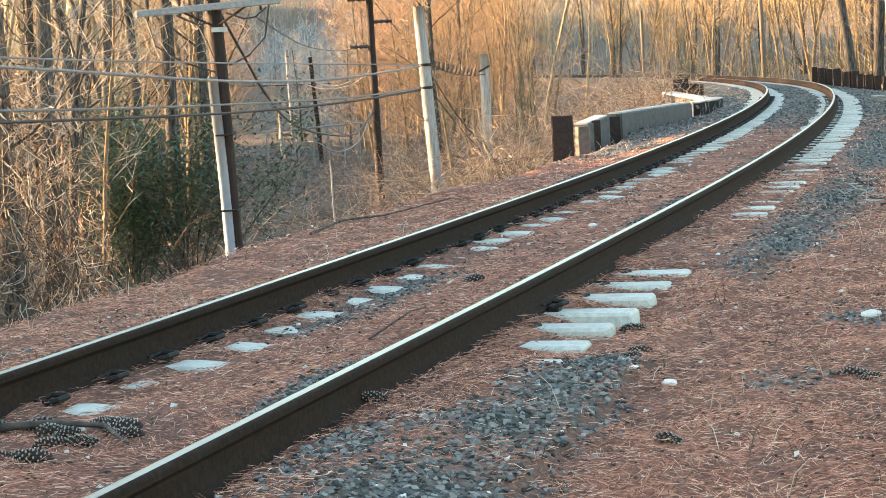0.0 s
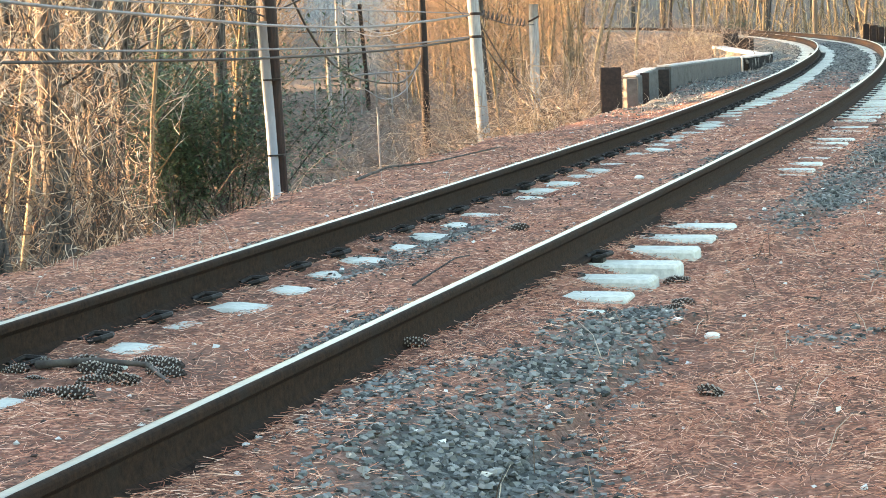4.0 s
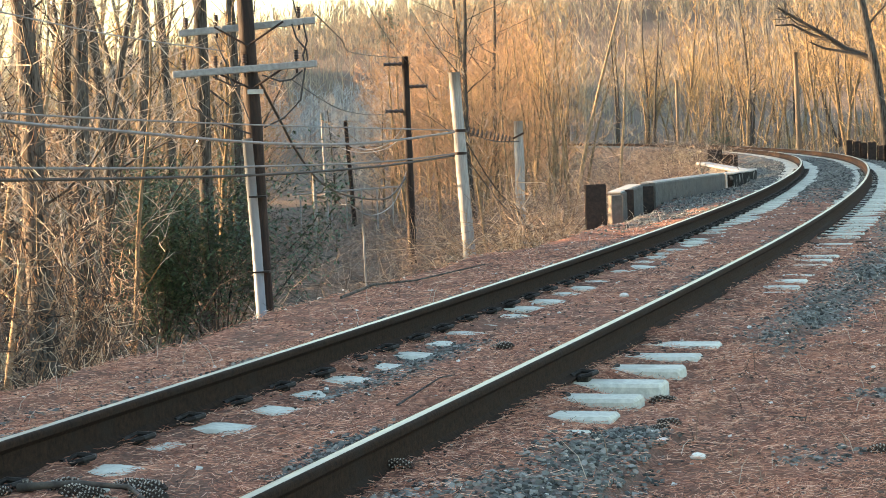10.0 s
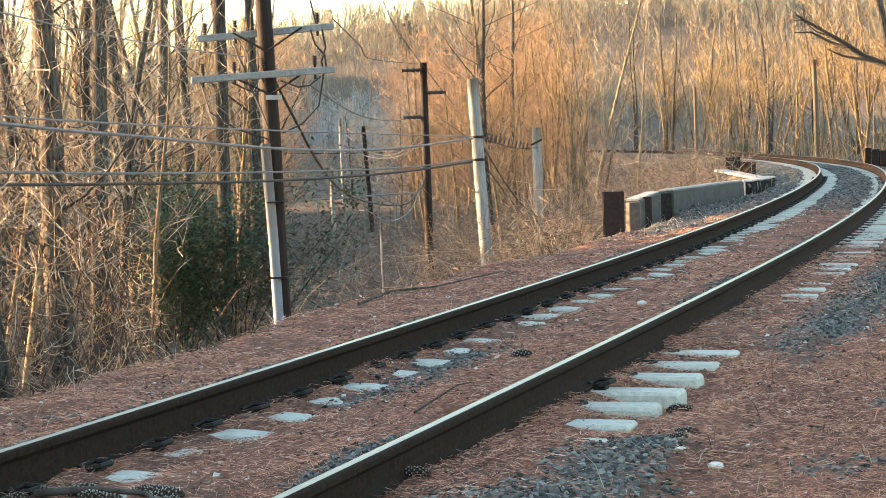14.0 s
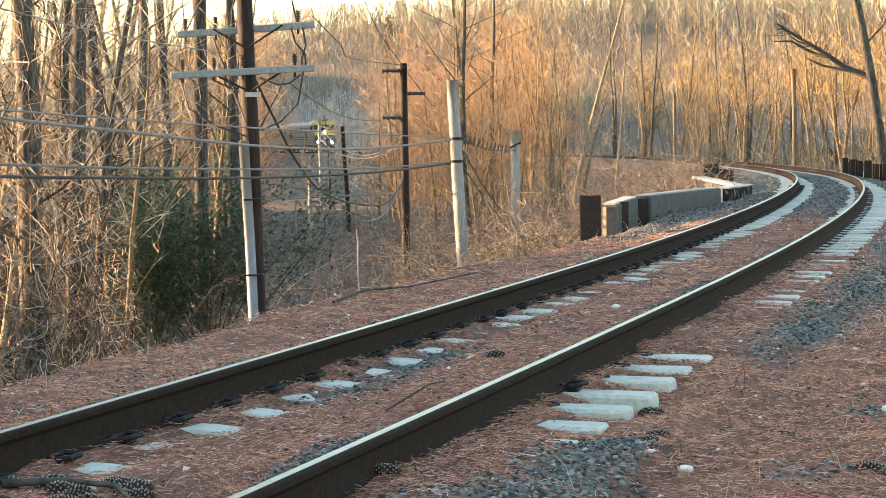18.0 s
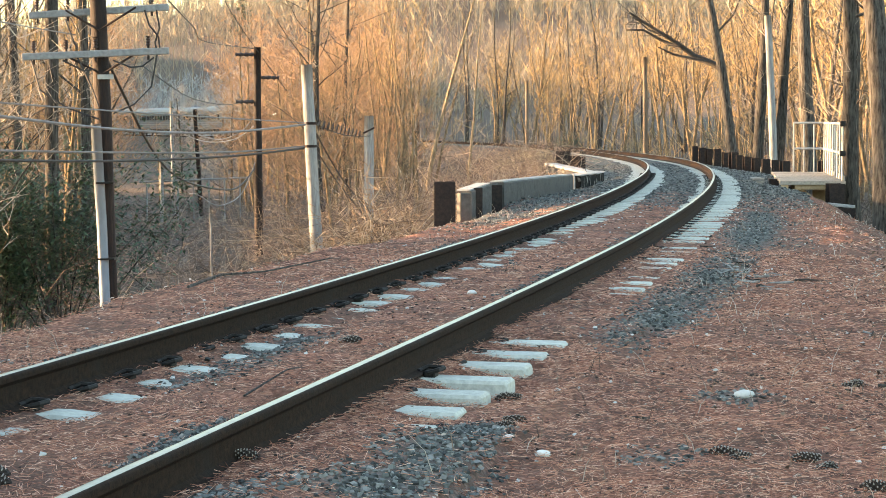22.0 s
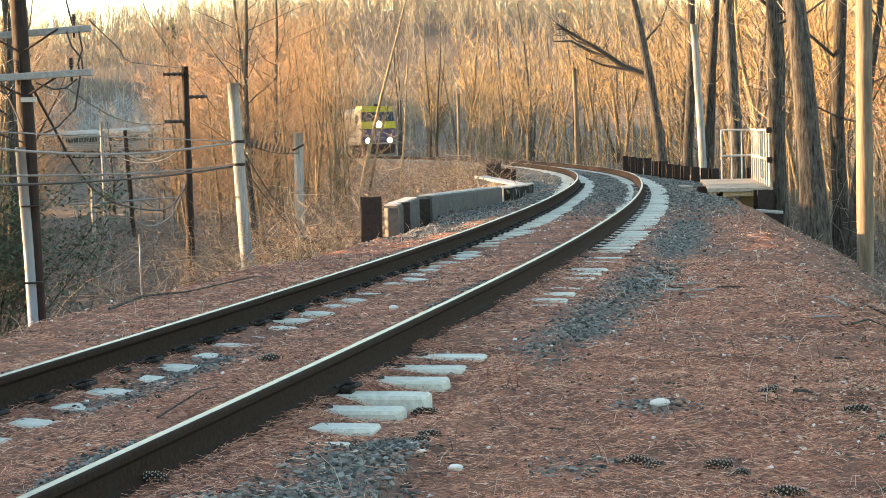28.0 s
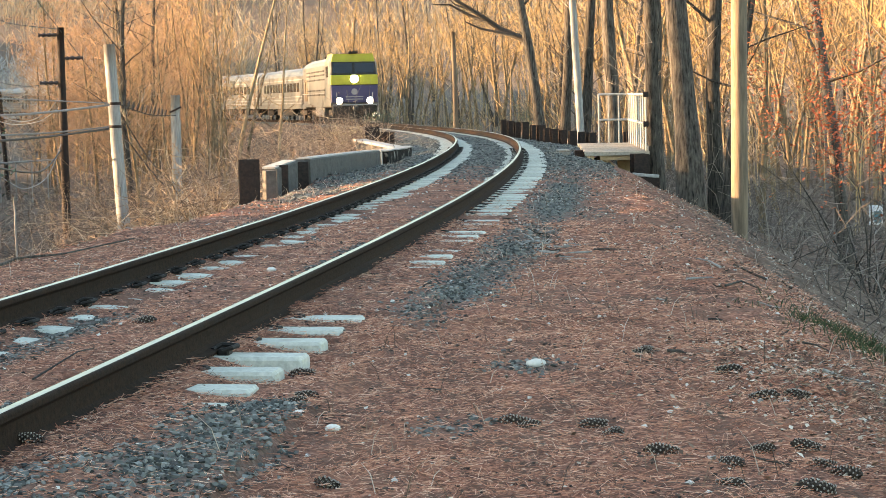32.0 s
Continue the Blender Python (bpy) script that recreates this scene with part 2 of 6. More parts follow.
# ---- helpers for meshes ----
def part(name, bm, material, parent=None, label="", smooth=False):
    """Links a bmesh as one mesh object, under its thing or part."""
    me = bpy.data.meshes.new(name)
    bm.to_mesh(me)
    bm.free()
    return mesh_part(name, me, material, parent, label, smooth)


def mesh_part(name, me, material, parent=None, label="", smooth=False):
    for m in material if isinstance(material, (list, tuple)) else [material]:
        me.materials.append(m)
    if smooth:
        me.polygons.foreach_set("use_smooth", [True] * len(me.polygons))
    ob = new(name, me)
    ob.parent = parent
    if label:
        ob["label"] = label
    return ob


def raw(name, verts, faces, material, parent=None, label="", smooth=False):
    me = bpy.data.meshes.new(name)
    me.from_pydata(verts, [], faces)
    me.update()
    return mesh_part(name, me, material, parent, label, smooth)


def thing(name, label, category, m=None, group="", kind=""):
    ob = new(name)
    ob.empty_display_size = 0.1
    if m is not None:
        ob.matrix_basis = m
    return tagged(ob, label, category, group, kind)


def add_box(bm, x0, x1, y0, y1, z0, z1, m=None, bevel=0.0):
    made = bmesh.ops.create_cube(bm, size=1)["verts"]
    for v in made:
        v.co = Vector(((x0 + x1) / 2 + v.co.x * (x1 - x0), (y0 + y1) / 2 + v.co.y * (y1 - y0), (z0 + z1) / 2 + v.co.z * (z1 - z0)))
    if bevel:
        edges = list({e for v in made for e in v.link_edges})
        out = bmesh.ops.bevel(bm, geom=edges, offset=bevel, segments=1, affect="EDGES")
        made = list({v for f in out["faces"] for v in f.verts} | {v for v in made if v.is_valid})
    if m is not None:
        bmesh.ops.transform(bm, matrix=m, verts=made)
    return made


def box(x0, x1, y0, y1, z0, z1, m=None, bevel=0.0):
    bm = bmesh.new()
    add_box(bm, x0, x1, y0, y1, z0, z1, m, bevel)
    return bm


def add_tube(bm, points, radii, sides=6, cap=True):
    """A tapered tube along points."""
    pts = [Vector(p) for p in points]
    rings = []
    for i, p in enumerate(pts):
        d = (pts[min(i + 1, len(pts) - 1)] - pts[max(i - 1, 0)]).normalized()
        a = d.cross(Vector((0, 0, 1)) if abs(d.z) < 0.9 else Vector((1, 0, 0))).normalized()
        b = d.cross(a)
        r = radii[i] if isinstance(radii, (list, tuple)) else radii
        rings.append([bm.verts.new(p + r * (math.cos(2 * math.pi * j / sides) * a + math.sin(2 * math.pi * j / sides) * b)) for j in range(sides)])
    for u, v in zip(rings, rings[1:]):
        for j in range(sides):
            bm.faces.new((u[j], u[(j + 1) % sides], v[(j + 1) % sides], v[j]))
    if cap:
        bm.faces.new(rings[0])
        bm.faces.new(rings[-1][::-1])


def tube(points, radii, sides=6):
    bm = bmesh.new()
    add_tube(bm, points, radii, sides)
    return bm


class Soup:
    """Loose pieces gathered for one mesh."""

    def __init__(self):
        self.v, self.f = [], []

    def stick(self, pts, radii, sides=3):
        base = len(self.v)
        n = len(pts)
        for i in range(n):
            p, q = pts[max(i - 1, 0)], pts[min(i + 1, n - 1)]
            dx, dy, dz = q[0] - p[0], q[1] - p[1], q[2] - p[2]
            l = math.sqrt(dx * dx + dy * dy + dz * dz) or 1
            dx, dy, dz = dx / l, dy / l, dz / l
            if abs(dz) < 0.9:
                h = math.hypot(dx, dy)
                ax, ay, az = dy / h, -dx / h, 0.0
            else:
                h = math.hypot(dy, dz)
                ax, ay, az = 0.0, dz / h, -dy / h
            bx, by, bz = dy * az - dz * ay, dz * ax - dx * az, dx * ay - dy * ax
            r = radii[i]
            for j in range(sides):
                c, s = r * math.cos(2 * math.pi * j / sides), r * math.sin(2 * math.pi * j / sides)
                self.v.append((pts[i][0] + c * ax + s * bx, pts[i][1] + c * ay + s * by, pts[i][2] + c * az + s * bz))
        for i in range(n - 1):
            a = base + i * sides
            for j in range(sides):
                k = (j + 1) % sides
                self.f.append((a + j, a + k, a + sides + k, a + sides + j))

    def leaf(self, p, d, side, length, width):
        """A folded leaf blade: two faces along d."""
        b = len(self.v)
        up = (d[1] * side[2] - d[2] * side[1], d[2] * side[0] - d[0] * side[2], d[0] * side[1] - d[1] * side[0])
        for l, w, h in ((0, 0, 0), (0.5, 0.5, 0.15), (1, 0, 0), (0.5, -0.5, 0.15)):
            self.v.append(tuple(p[i] + d[i] * l * length + side[i] * w * width + up[i] * h * width for i in range(3)))
        self.f += [(b, b + 1, b + 2), (b, b + 2, b + 3)]

    def done(self, name, material, parent=None, label="", smooth=False):
        return raw(name, self.v, self.f, material, parent, label, smooth)


rng = random.Random(7)

# ---- the line of the track: curvature and height by running metre ----
NODES = np.array([-60, -8, 0, 10, 20, 30, 40, 50, 60, 80, 100, 130, 170, 220, 280, 320, 900.0])
CURVE = np.array([0, -0.0003, 0.00107, 0.00242, 0.00319, 0.00329, 0.00319, 0.00287, 0.00217, 0.00143, 0.00127, 0.00204, 0.00299, 0.0024, 0.00036, 0, 0])
DROP = np.array([0, 0, 0, -0.003, 0.006, 0.008, -0.019, -0.074, -0.149, -0.32, -0.479, -0.667, -0.837, -0.994, -1.155, -1.26, -1.3])
LS = np.arange(-260, 900, 0.25)
_k = np.interp(LS, NODES, CURVE)
_th = np.concatenate([[0], np.cumsum((_k[1:] + _k[:-1]) * 0.125)])
_th += -0.22088 - np.interp(0, LS, _th)
_m = (_th[1:] + _th[:-1]) / 2
LX = np.concatenate([[0], np.cumsum(-np.sin(_m) * 0.25)])
LY = np.concatenate([[0], np.cumsum(np.cos(_m) * 0.25)])
LX += -1.039 - np.interp(0, LS, LX)
LY += 10.8 - np.interp(0, LS, LY)
LZ = np.interp(LS, NODES, DROP)
CANT = -0.0079


def line(s, u=0.0, z=0.0):
    """World point at running metre s, u to the right of the centre line, z above the rail tops."""
    th = np.interp(s, LS, _th)
    return (float(np.interp(s, LS, LX) + u * math.cos(th)), float(np.interp(s, LS, LY) + u * math.sin(th)), float(np.interp(s, LS, LZ) + z + np.clip(u, -1.6, 1.6) * CANT))


def heading(s):
    return math.degrees(float(np.interp(s, LS, _th)))


def on_line(s, u=0.0, z=0.0, turn=0.0):
    return pose(*line(s, u, z), 0, 0, heading(s) + turn)


def to_line(x, y):
    """Running metre and offset of a place."""
    i = int(np.argmin((LX - x) ** 2 + (LY - y) ** 2))
    return float(LS[i]), (x - LX[i]) * math.cos(_th[i]) + (y - LY[i]) * math.sin(_th[i])


# ---- ground ----
_wa = np.random.RandomState(3).rand(4, 64, 64)


def wave(x, y, layer=0):
    """Smooth noise of unit cell, 0 to 1."""
    x, y = np.asarray(x, float), np.asarray(y, float)
    i, j = np.floor(x).astype(int), np.floor(y).astype(int)
    a, b = x - i, y - j
    a, b = a * a * (3 - 2 * a), b * b * (3 - 2 * b)
    g = _wa[layer]
    p = lambda u, v: g[u % 64, v % 64]
    return (p(i, j) * (1 - a) + p(i + 1, j) * a) * (1 - b) + (p(i, j + 1) * (1 - a) + p(i + 1, j + 1) * a) * b


TIE_STEP, TIE_0 = 0.61, -1.093  # running metre of the first tie counted
def gravel(s, u):
    """How much of the ground is ballast there, 0 to 1."""
    s, u = np.asarray(s, float), np.asarray(u, float)
    strip = np.exp(-(((u - 1.62 - 0.13 * np.clip((s - 2) / 6, 0, 1)) / (0.27 + 0.008 * np.clip(s, 0, 40))) ** 2)) * (0.4 + 0.85 * wave(s * 0.9, u * 1.7)) * np.clip((s - 1.9) / 1.2, 0, 1)
    near = np.exp(-(((u - 1.47 - 0.07 * np.clip(-3 - s, 0, 5)) / (0.2 + 0.085 * np.clip(-1 - s, 0, 3.2))) ** 2)) * np.clip((-0.45 - s) / 0.5, 0, 1) * np.clip((s + 7) / 1.0, 0, 1) * (0.55 + 0.75 * wave(s * 2.2, u * 2.2, 1))
    near = np.maximum(near, 0.62 * np.exp(-(((u - 1.0) / 0.3) ** 2) - (((s + 3.4) / 1.1) ** 2)) * (0.3 + wave(s * 3.1, u * 3.1, 3)))
    spot = np.exp(-(((u - 2.5) / 0.3) ** 2) - (((s - 0.6) / 0.35) ** 2)) * (0.5 + 0.7 * wave(s * 3, u * 3, 2))
    near = np.maximum(near, spot)
    inner = np.exp(-(((u + 0.35) / 0.3) ** 2)) * np.clip(np.exp(-(((s - 2.8) / 3.0) ** 2)) * (0.45 + 0.8 * wave(s * 1.5, u * 3, 2)) + wave(s * 0.55, u * 0.9, 2) * 2.2 - 1.45, 0, 1)
    inner2 = np.exp(-(((u - 0.45) / 0.16) ** 2)) * np.clip(wave(s * 0.5 + 9, u, 3) * 2.6 - 1.3, 0, 1)
    shoulder = np.exp(-(((u - 2.35) / 0.75) ** 2)) * np.clip(wave(s * 0.8 + 3, u * 1.3, 0) * 2.6 - 1.9, 0, 0.5)
    far = np.clip((s - 17) / 14, 0, 1) * (np.abs(u) < 2.6)
    verge = np.exp(-(((u + 1.22) / 0.17) ** 2)) * np.clip(wave(s * 0.7 + 5, u * 0.6, 0) * 2.4 - 0.75, 0, 0.9)
    left = np.exp(-(((u + 1.75) / 0.35) ** 2)) * np.clip(wave(s * 0.3, u * 0.6, 1) * 2.2 - 1.35, 0, 1)
    bridge_side = np.clip((s - 14.5) / 4, 0, 1) * np.exp(-(((u + 2.0) / 0.75) ** 4)) * (0.55 + 0.5 * wave(s * 1.4, u * 2, 3))
    return np.clip(np.maximum.reduce([bridge_side, verge, strip, near, shoulder, inner, inner2, far * (0.75 + 0.5 * wave(s, u * 2, 2)), left]), 0, 1)


def tie_cover(s, u):
    """Height of the litter over the tie tops, metres; below 0 the tie shows."""
    s, u = np.asarray(s, float), np.asarray(u, float)
    j = np.round((s - TIE_0) / TIE_STEP)
    n1, n2 = wave(s * 1.7 + 5, u * 2.5, 1), wave(s * 4, u * 5, 2)
    c = 0.012 + 0.03 * n1 + 0.012 * n2
    bare = wave(j * 3.3, j * 0, 3)
    left_in = np.exp(-(((u + 0.36 + 0.2 * wave(j * 1.9 + 3, j * 0 + 7, 0)) / (0.1 + 0.13 * wave(j * 2.3, j * 0 + 2, 1))) ** 2))
    c = c - left_in * (0.008 + 0.052 * bare)
    ends = np.exp(-(((u - 1.22) / 0.33) ** 2))
    shown = np.where((j >= 0) & (j <= 6), 0.042 + 0.085 * np.exp(-(((j - 3) / 1.25) ** 2)), 0.014 + 0.024 * wave(j * 2.7, j * 0 + 4, 2))
    c = c - ends * np.where(j < 0, -0.03, shown)
    c = c - np.where(j == 1, np.exp(-(((u - 0.42) / 0.2) ** 4)), 0.0) * 0.055
    far = np.clip((s - 10) / 15, 0, 1)
    rows = np.exp(-(((np.abs(u) - 0.8) / 0.42) ** 4))
    return c - far * rows * 0.065


def right_edge(s):
    """Where the right bank begins to fall."""
    return np.interp(s, (-8, 2, 10, 18, 28, 34, 40), (4.9, 4.05, 3.6, 2.95, 2.65, 2.4, 2.5)) + 0.4 * (wave(s * 0.3, s * 0, 2) - 0.5)


def ground_z(s, u):
    """Ground height by running metre and offset."""
    s, u = np.asarray(s, float), np.asarray(u, float)
    track = np.interp(s, LS, LZ)
    bed = track - 0.2 + tie_cover(s, u) * (np.abs(u) < 1.7) + CANT * np.clip(u, -1.6, 1.6)
    side = np.clip((np.abs(u) - 1.25) / 0.5, 0, 1)
    bed = bed - side * 0.05
    rough = 0.10 * (wave(s * 0.5, u * 0.5, 2) - 0.5) + (0.05 + 0.06 * np.clip(u - 2.2, 0, 1)) * (wave(s * 1.7, u * 1.7, 1) - 0.5)
    z = bed + side * rough * 0.6 + (0.03 * (wave(s * 5, u * 5, 3) - 0.5) + 0.02 * (wave(s * 11, u * 11, 0) - 0.5)) * side
    lc = -2.55 + 0.5 * (wave(s * 0.35, s * 0, 1) - 0.5)
    left = np.clip(lc - u, 0, None)
    fall = 3.6 * (1 - np.exp(-left / 5.5))
    rise_l = 0.16 * np.clip(-u - 45, 0, 140)
    right = np.clip(u - right_edge(s) + 0.5, 0, None)
    fall_r = 2.9 * (1 - np.exp(-((right / 3.3) ** 1.7)))
    rise_r = 0.10 * np.clip(u - 26, 0, 160)
    z = z - fall - fall_r + rise_l * np.clip((s + 400) / 400, 0, 1) + rise_r
    z = z + np.clip(left, 0, 3) * 0.25 * (wave(s * 0.4, u * 0.4, 0) - 0.5) + np.clip(right, 0, 3) * 0.2 * (wave(s * 0.5, u * 0.5, 3) - 0.5)
    hill = np.clip((s - 380) / 380, 0, 1)
    z = z + 9 * (wave(s / 33, u / 33, 1) - 0.5) * np.clip((s - 560) / 120, 0, 1) * np.clip((np.abs(u) - 10) / 60, 0, 1)
    z = z + 34 * hill * hill * (3 - 2 * hill) * np.clip((np.abs(u) - 10) / 60, 0, 1)
    # Mound added out of view to cast shade; its height steers the sun.
    shade_ridge = np.exp(-(((u + 80) / 20) ** 2)) * np.interp(s, (-240, 5, 12, 20, 150, 185, 215, 245, 290, 340, 520, 640, 760, 820), (13.2, 13.2, 8, 4.0, 4.0, 0.5, 0.5, 10, 20, 26, 27, 14, 6, 0))
    return z + shade_ridge


def place_z(x, y):
    s, u = to_line(x, y)
    return float(ground_z(s, u))


def near_ground(s, u, z=0.0):
    x, y, _ = line(s, u)
    return (x, y, float(ground_z(s, u)) + z)


def build_ground():
    ss = np.concatenate([-np.geomspace(240, 8, 24), np.arange(-7, 8, 0.06), np.arange(8, 22, 0.12), np.arange(22, 45, 0.3), np.arange(45, 130, 1.2), np.geomspace(131, 880, 60)])
    right = np.concatenate([np.arange(0, 1.7, 0.05), np.arange(1.7, 4.6, 0.1), np.geomspace(4.7, 700, 50)])
    left = np.concatenate([np.arange(0.05, 1.6, 0.05), np.arange(1.6, 4, 0.12), np.geomspace(4.1, 240, 42)])
    us = np.concatenate([-left[::-1], right])
    S, U = np.meshgrid(ss, us, indexing="ij")
    th, bx, by = (np.interp(S, LS, a) for a in (_th, LX, LY))
    P = np.stack([bx + U * np.cos(th), by + U * np.sin(th), ground_z(S, U)], -1)
    n, m = len(ss), len(us)
    idx = np.arange(n * m).reshape(n, m)
    quads = np.stack([idx[:-1, :-1], idx[:-1, 1:], idx[1:, 1:], idx[1:, :-1]], -1).reshape(-1, 4)
    me = bpy.data.meshes.new("ground")
    me.from_pydata(P.reshape(-1, 3).tolist(), [], quads[:, ::-1].tolist())
    at = me.attributes.new("ballast", "FLOAT", "POINT")
    at.data.foreach_set("value", gravel(S, U).ravel().astype(np.float32))
    woods = np.maximum.reduce([np.clip((-U - 3.2) / 1.2, 0, 1), np.clip((U - right_edge(S) + 0.2) / 1.7, 0, 0.85), np.clip((S - 38) / 12, 0, 1) * (np.abs(U) > 2.2)])
    at = me.attributes.new("woods", "FLOAT", "POINT")
    at.data.foreach_set("value", woods.ravel().astype(np.float32))
    me.update()
    m = bpy.data.materials.new("needle_ground")
    m.use_nodes = True
    nd, k = m.node_tree.nodes, m.node_tree.links
    b = nd["Principled BSDF"]
    b.inputs["Roughness"].default_value, b.inputs["Specular IOR Level"].default_value = 0.95, 0.2
    pos = nd.new("ShaderNodeNewGeometry").outputs["Position"]

    def noise_at(scale, detail=5):
        t = nd.new("ShaderNodeTexNoise")
        t.inputs["Scale"].default_value, t.inputs["Detail"].default_value = scale, detail
        k.new(pos, t.inputs["Vector"])
        return t.outputs[0]

    def ramp(value, *stops):
        r = nd.new("ShaderNodeValToRGB")
        while len(r.color_ramp.elements) < len(stops):
            r.color_ramp.elements.new(0.5)
        for e, (p, c) in zip(r.color_ramp.elements, stops):
            e.position, e.color = p, (*c, 1)
        k.new(value, r.inputs[0])
        return r.outputs[0]

    def mix(f, a, c):
        x = nd.new("ShaderNodeMix")
        x.data_type = "RGBA"
        k.new(f, x.inputs[0])
        k.new(a, x.inputs[6])
        k.new(c, x.inputs[7])
        return x.outputs[2]

    needles = ramp(noise_at(34, 8), (0.34, (0.03, 0.014, 0.011)), (0.47, (0.2, 0.071, 0.045)), (0.55, (0.38, 0.142, 0.09)), (0.66, (0.64, 0.31, 0.21)))
    broad = ramp(noise_at(1.3), (0.35, (0.15, 0.078, 0.058)), (0.7, (0.33, 0.145, 0.092)))
    patch = ramp(noise_at(3.1, 7), (0.4, (0.0, 0.0, 0.0)), (0.6, (0.85, 0.85, 0.85)))
    dark_soil = ramp(noise_at(60, 4), (0.35, (0.022, 0.014, 0.011)), (0.6, (0.11, 0.062, 0.045)), (0.72, (0.3, 0.2, 0.15)))
    needles = mix(patch, needles, dark_soil)
    soil = mix(ramp(noise_at(0.9, 3), (0.4, (0.25, 0.25, 0.25)), (0.65, (0.6, 0.6, 0.6))), needles, broad)
    cell = nd.new("ShaderNodeTexVoronoi")
    cell.inputs["Scale"].default_value = 28
    k.new(pos, cell.inputs["Vector"])
    stone = ramp(cell.outputs["Color"], (0.1, (0.04, 0.044, 0.041)), (0.5, (0.08, 0.086, 0.08)), (0.95, (0.17, 0.172, 0.16)))
    a1 = nd.new("ShaderNodeAttribute")
    a1.attribute_name = "ballast"
    a2 = nd.new("ShaderNodeAttribute")
    a2.attribute_name = "woods"
    edge = nd.new("ShaderNodeMapRange")
    edge.inputs["From Min"].default_value, edge.inputs["From Max"].default_value = 0.35, 0.95
    k.new(a1.outputs["Fac"], edge.inputs["Value"])
    floor = ramp(noise_at(6), (0.3, (0.035, 0.026, 0.021)), (0.5, (0.10, 0.075, 0.058)), (0.72, (0.22, 0.17, 0.13)))
    colour = mix(a2.outputs["Fac"], mix(edge.outputs[0], soil, stone), floor)
    k.new(colour, b.inputs["Base Color"])
    bump = nd.new("ShaderNodeBump")
    bump.inputs["Strength"].default_value, bump.inputs["Distance"].default_value = 0.9, 0.03
    k.new(noise_at(45), bump.inputs["Height"])
    k.new(bump.outputs[0], b.inputs["Normal"])
    ob = mesh_part("ground", me, m, smooth=True)
    return tagged(ob, "needle-covered railway embankment and woodland floor with patches of ballast", "ground", kind="structure")


build_ground()


def build_pond():
    """Still water in the hollow below the bank."""
    cx, cy = -11.4, 43.0
    z = min(place_z(cx, cy), place_z(cx, cy - 2), place_z(cx, cy + 2)) + 0.12
    rim = [(cx + 1.5 * math.cos(a) * (1 + 0.15 * math.sin(3 * a)), cy + 5.5 * math.sin(a) * (1 + 0.1 * math.cos(2 * a)), z) for a in (2 * math.pi * k / 40 for k in range(40))]
    tagged(raw("water", rim, [tuple(range(40))], WATER), "still pool of water mirroring the sky", "water", kind="structure")


build_pond()

# ---- rails and ties ----
def rail_profile():
    """Half of a flat-bottomed rail section, top at z = 0."""
    half = [(0.0, 0.0), (0.011, -0.0004), (0.020, -0.0014), (0.028, -0.0042), (0.034, -0.009), (0.037, -0.017), (0.037, -0.036), (0.026, -0.045), (0.0105, -0.060), (0.009, -0.10), (0.012, -0.140), (0.034, -0.158), (0.070, -0.167), (0.074, -0.172), (0.074, -0.182)]
    return half + [(-x, z) for x, z in half[:0:-1]]


def rail(u, label):
    prof = rail_profile()
    ss = np.concatenate([np.arange(-40, 60, 0.5), np.arange(60, 430, 2.0)])
    v, f, n = [], [], len(prof)
    for s in ss:
        for x, z in prof:
            v.append(line(s, u + x, z))
    for i in range(len(ss) - 1):
        for j in range(n):
            f.append((i * n + j, i * n + (j + 1) % n, (i + 1) * n + (j + 1) % n, (i + 1) * n + j))
    root = thing("rail", label, "rail")
    top = {0, 1, n - 1, n - 2}
    for name, js in (("rail_head", [*range(8), *range(n - 8, n)]), ("rail_web", [*range(8, 11), *range(n - 11, n - 8)]), ("rail_foot", list(range(11, n - 11)))):
        mine = [i for i in range(len(f)) if i % n in js]
        used = sorted({q for i in mine for q in f[i]})
        at = {q: k for k, q in enumerate(used)}
        body = raw(name, [v[q] for q in used], [tuple(at[q] for q in f[i]) for i in mine], [RUST, RAIL_TOP], root, smooth=False)
        body.data.polygons.foreach_set("material_index", [1 if i % n in top else 0 for i in mine])
        body.data.polygons.foreach_set("use_smooth", [i % n in top for i in mine])
        body.data.update()
    return root


rail(-0.753, "inner rusty steel rail with a polished running surface")
rail(0.753, "outer rusty steel rail with a polished running surface")


def tie_mesh():
    """A prestressed concrete tie: raised rail seats, lower waist, sloping sides."""
    bm = bmesh.new()
    cut = [(-1.3, -0.015), (-1.285, 0), (-0.95, 0.0), (-0.5, 0.004), (-0.2, -0.02), (0.2, -0.02), (0.5, 0.004), (0.95, 0.0), (1.285, 0), (1.3, -0.015)]
    rows = []
    for x, z in cut:
        rows.append([bm.verts.new((x, y, zz)) for y, zz in ((-0.135, -0.2), (-0.115, z - 0.018), (-0.098, z), (0.098, z), (0.115, z - 0.018), (0.135, -0.2))])
    for a, b in zip(rows, rows[1:]):
        for j in range(5):
            bm.faces.new((a[j], a[j + 1], b[j + 1], b[j]))
    bm.faces.new(rows[0][::-1])
    bm.faces.new(rows[-1])
    me = bpy.data.meshes.new("concrete_tie")
    bm.to_mesh(me)
    bm.free()
    me.materials.append(CONCRETE)
    return me


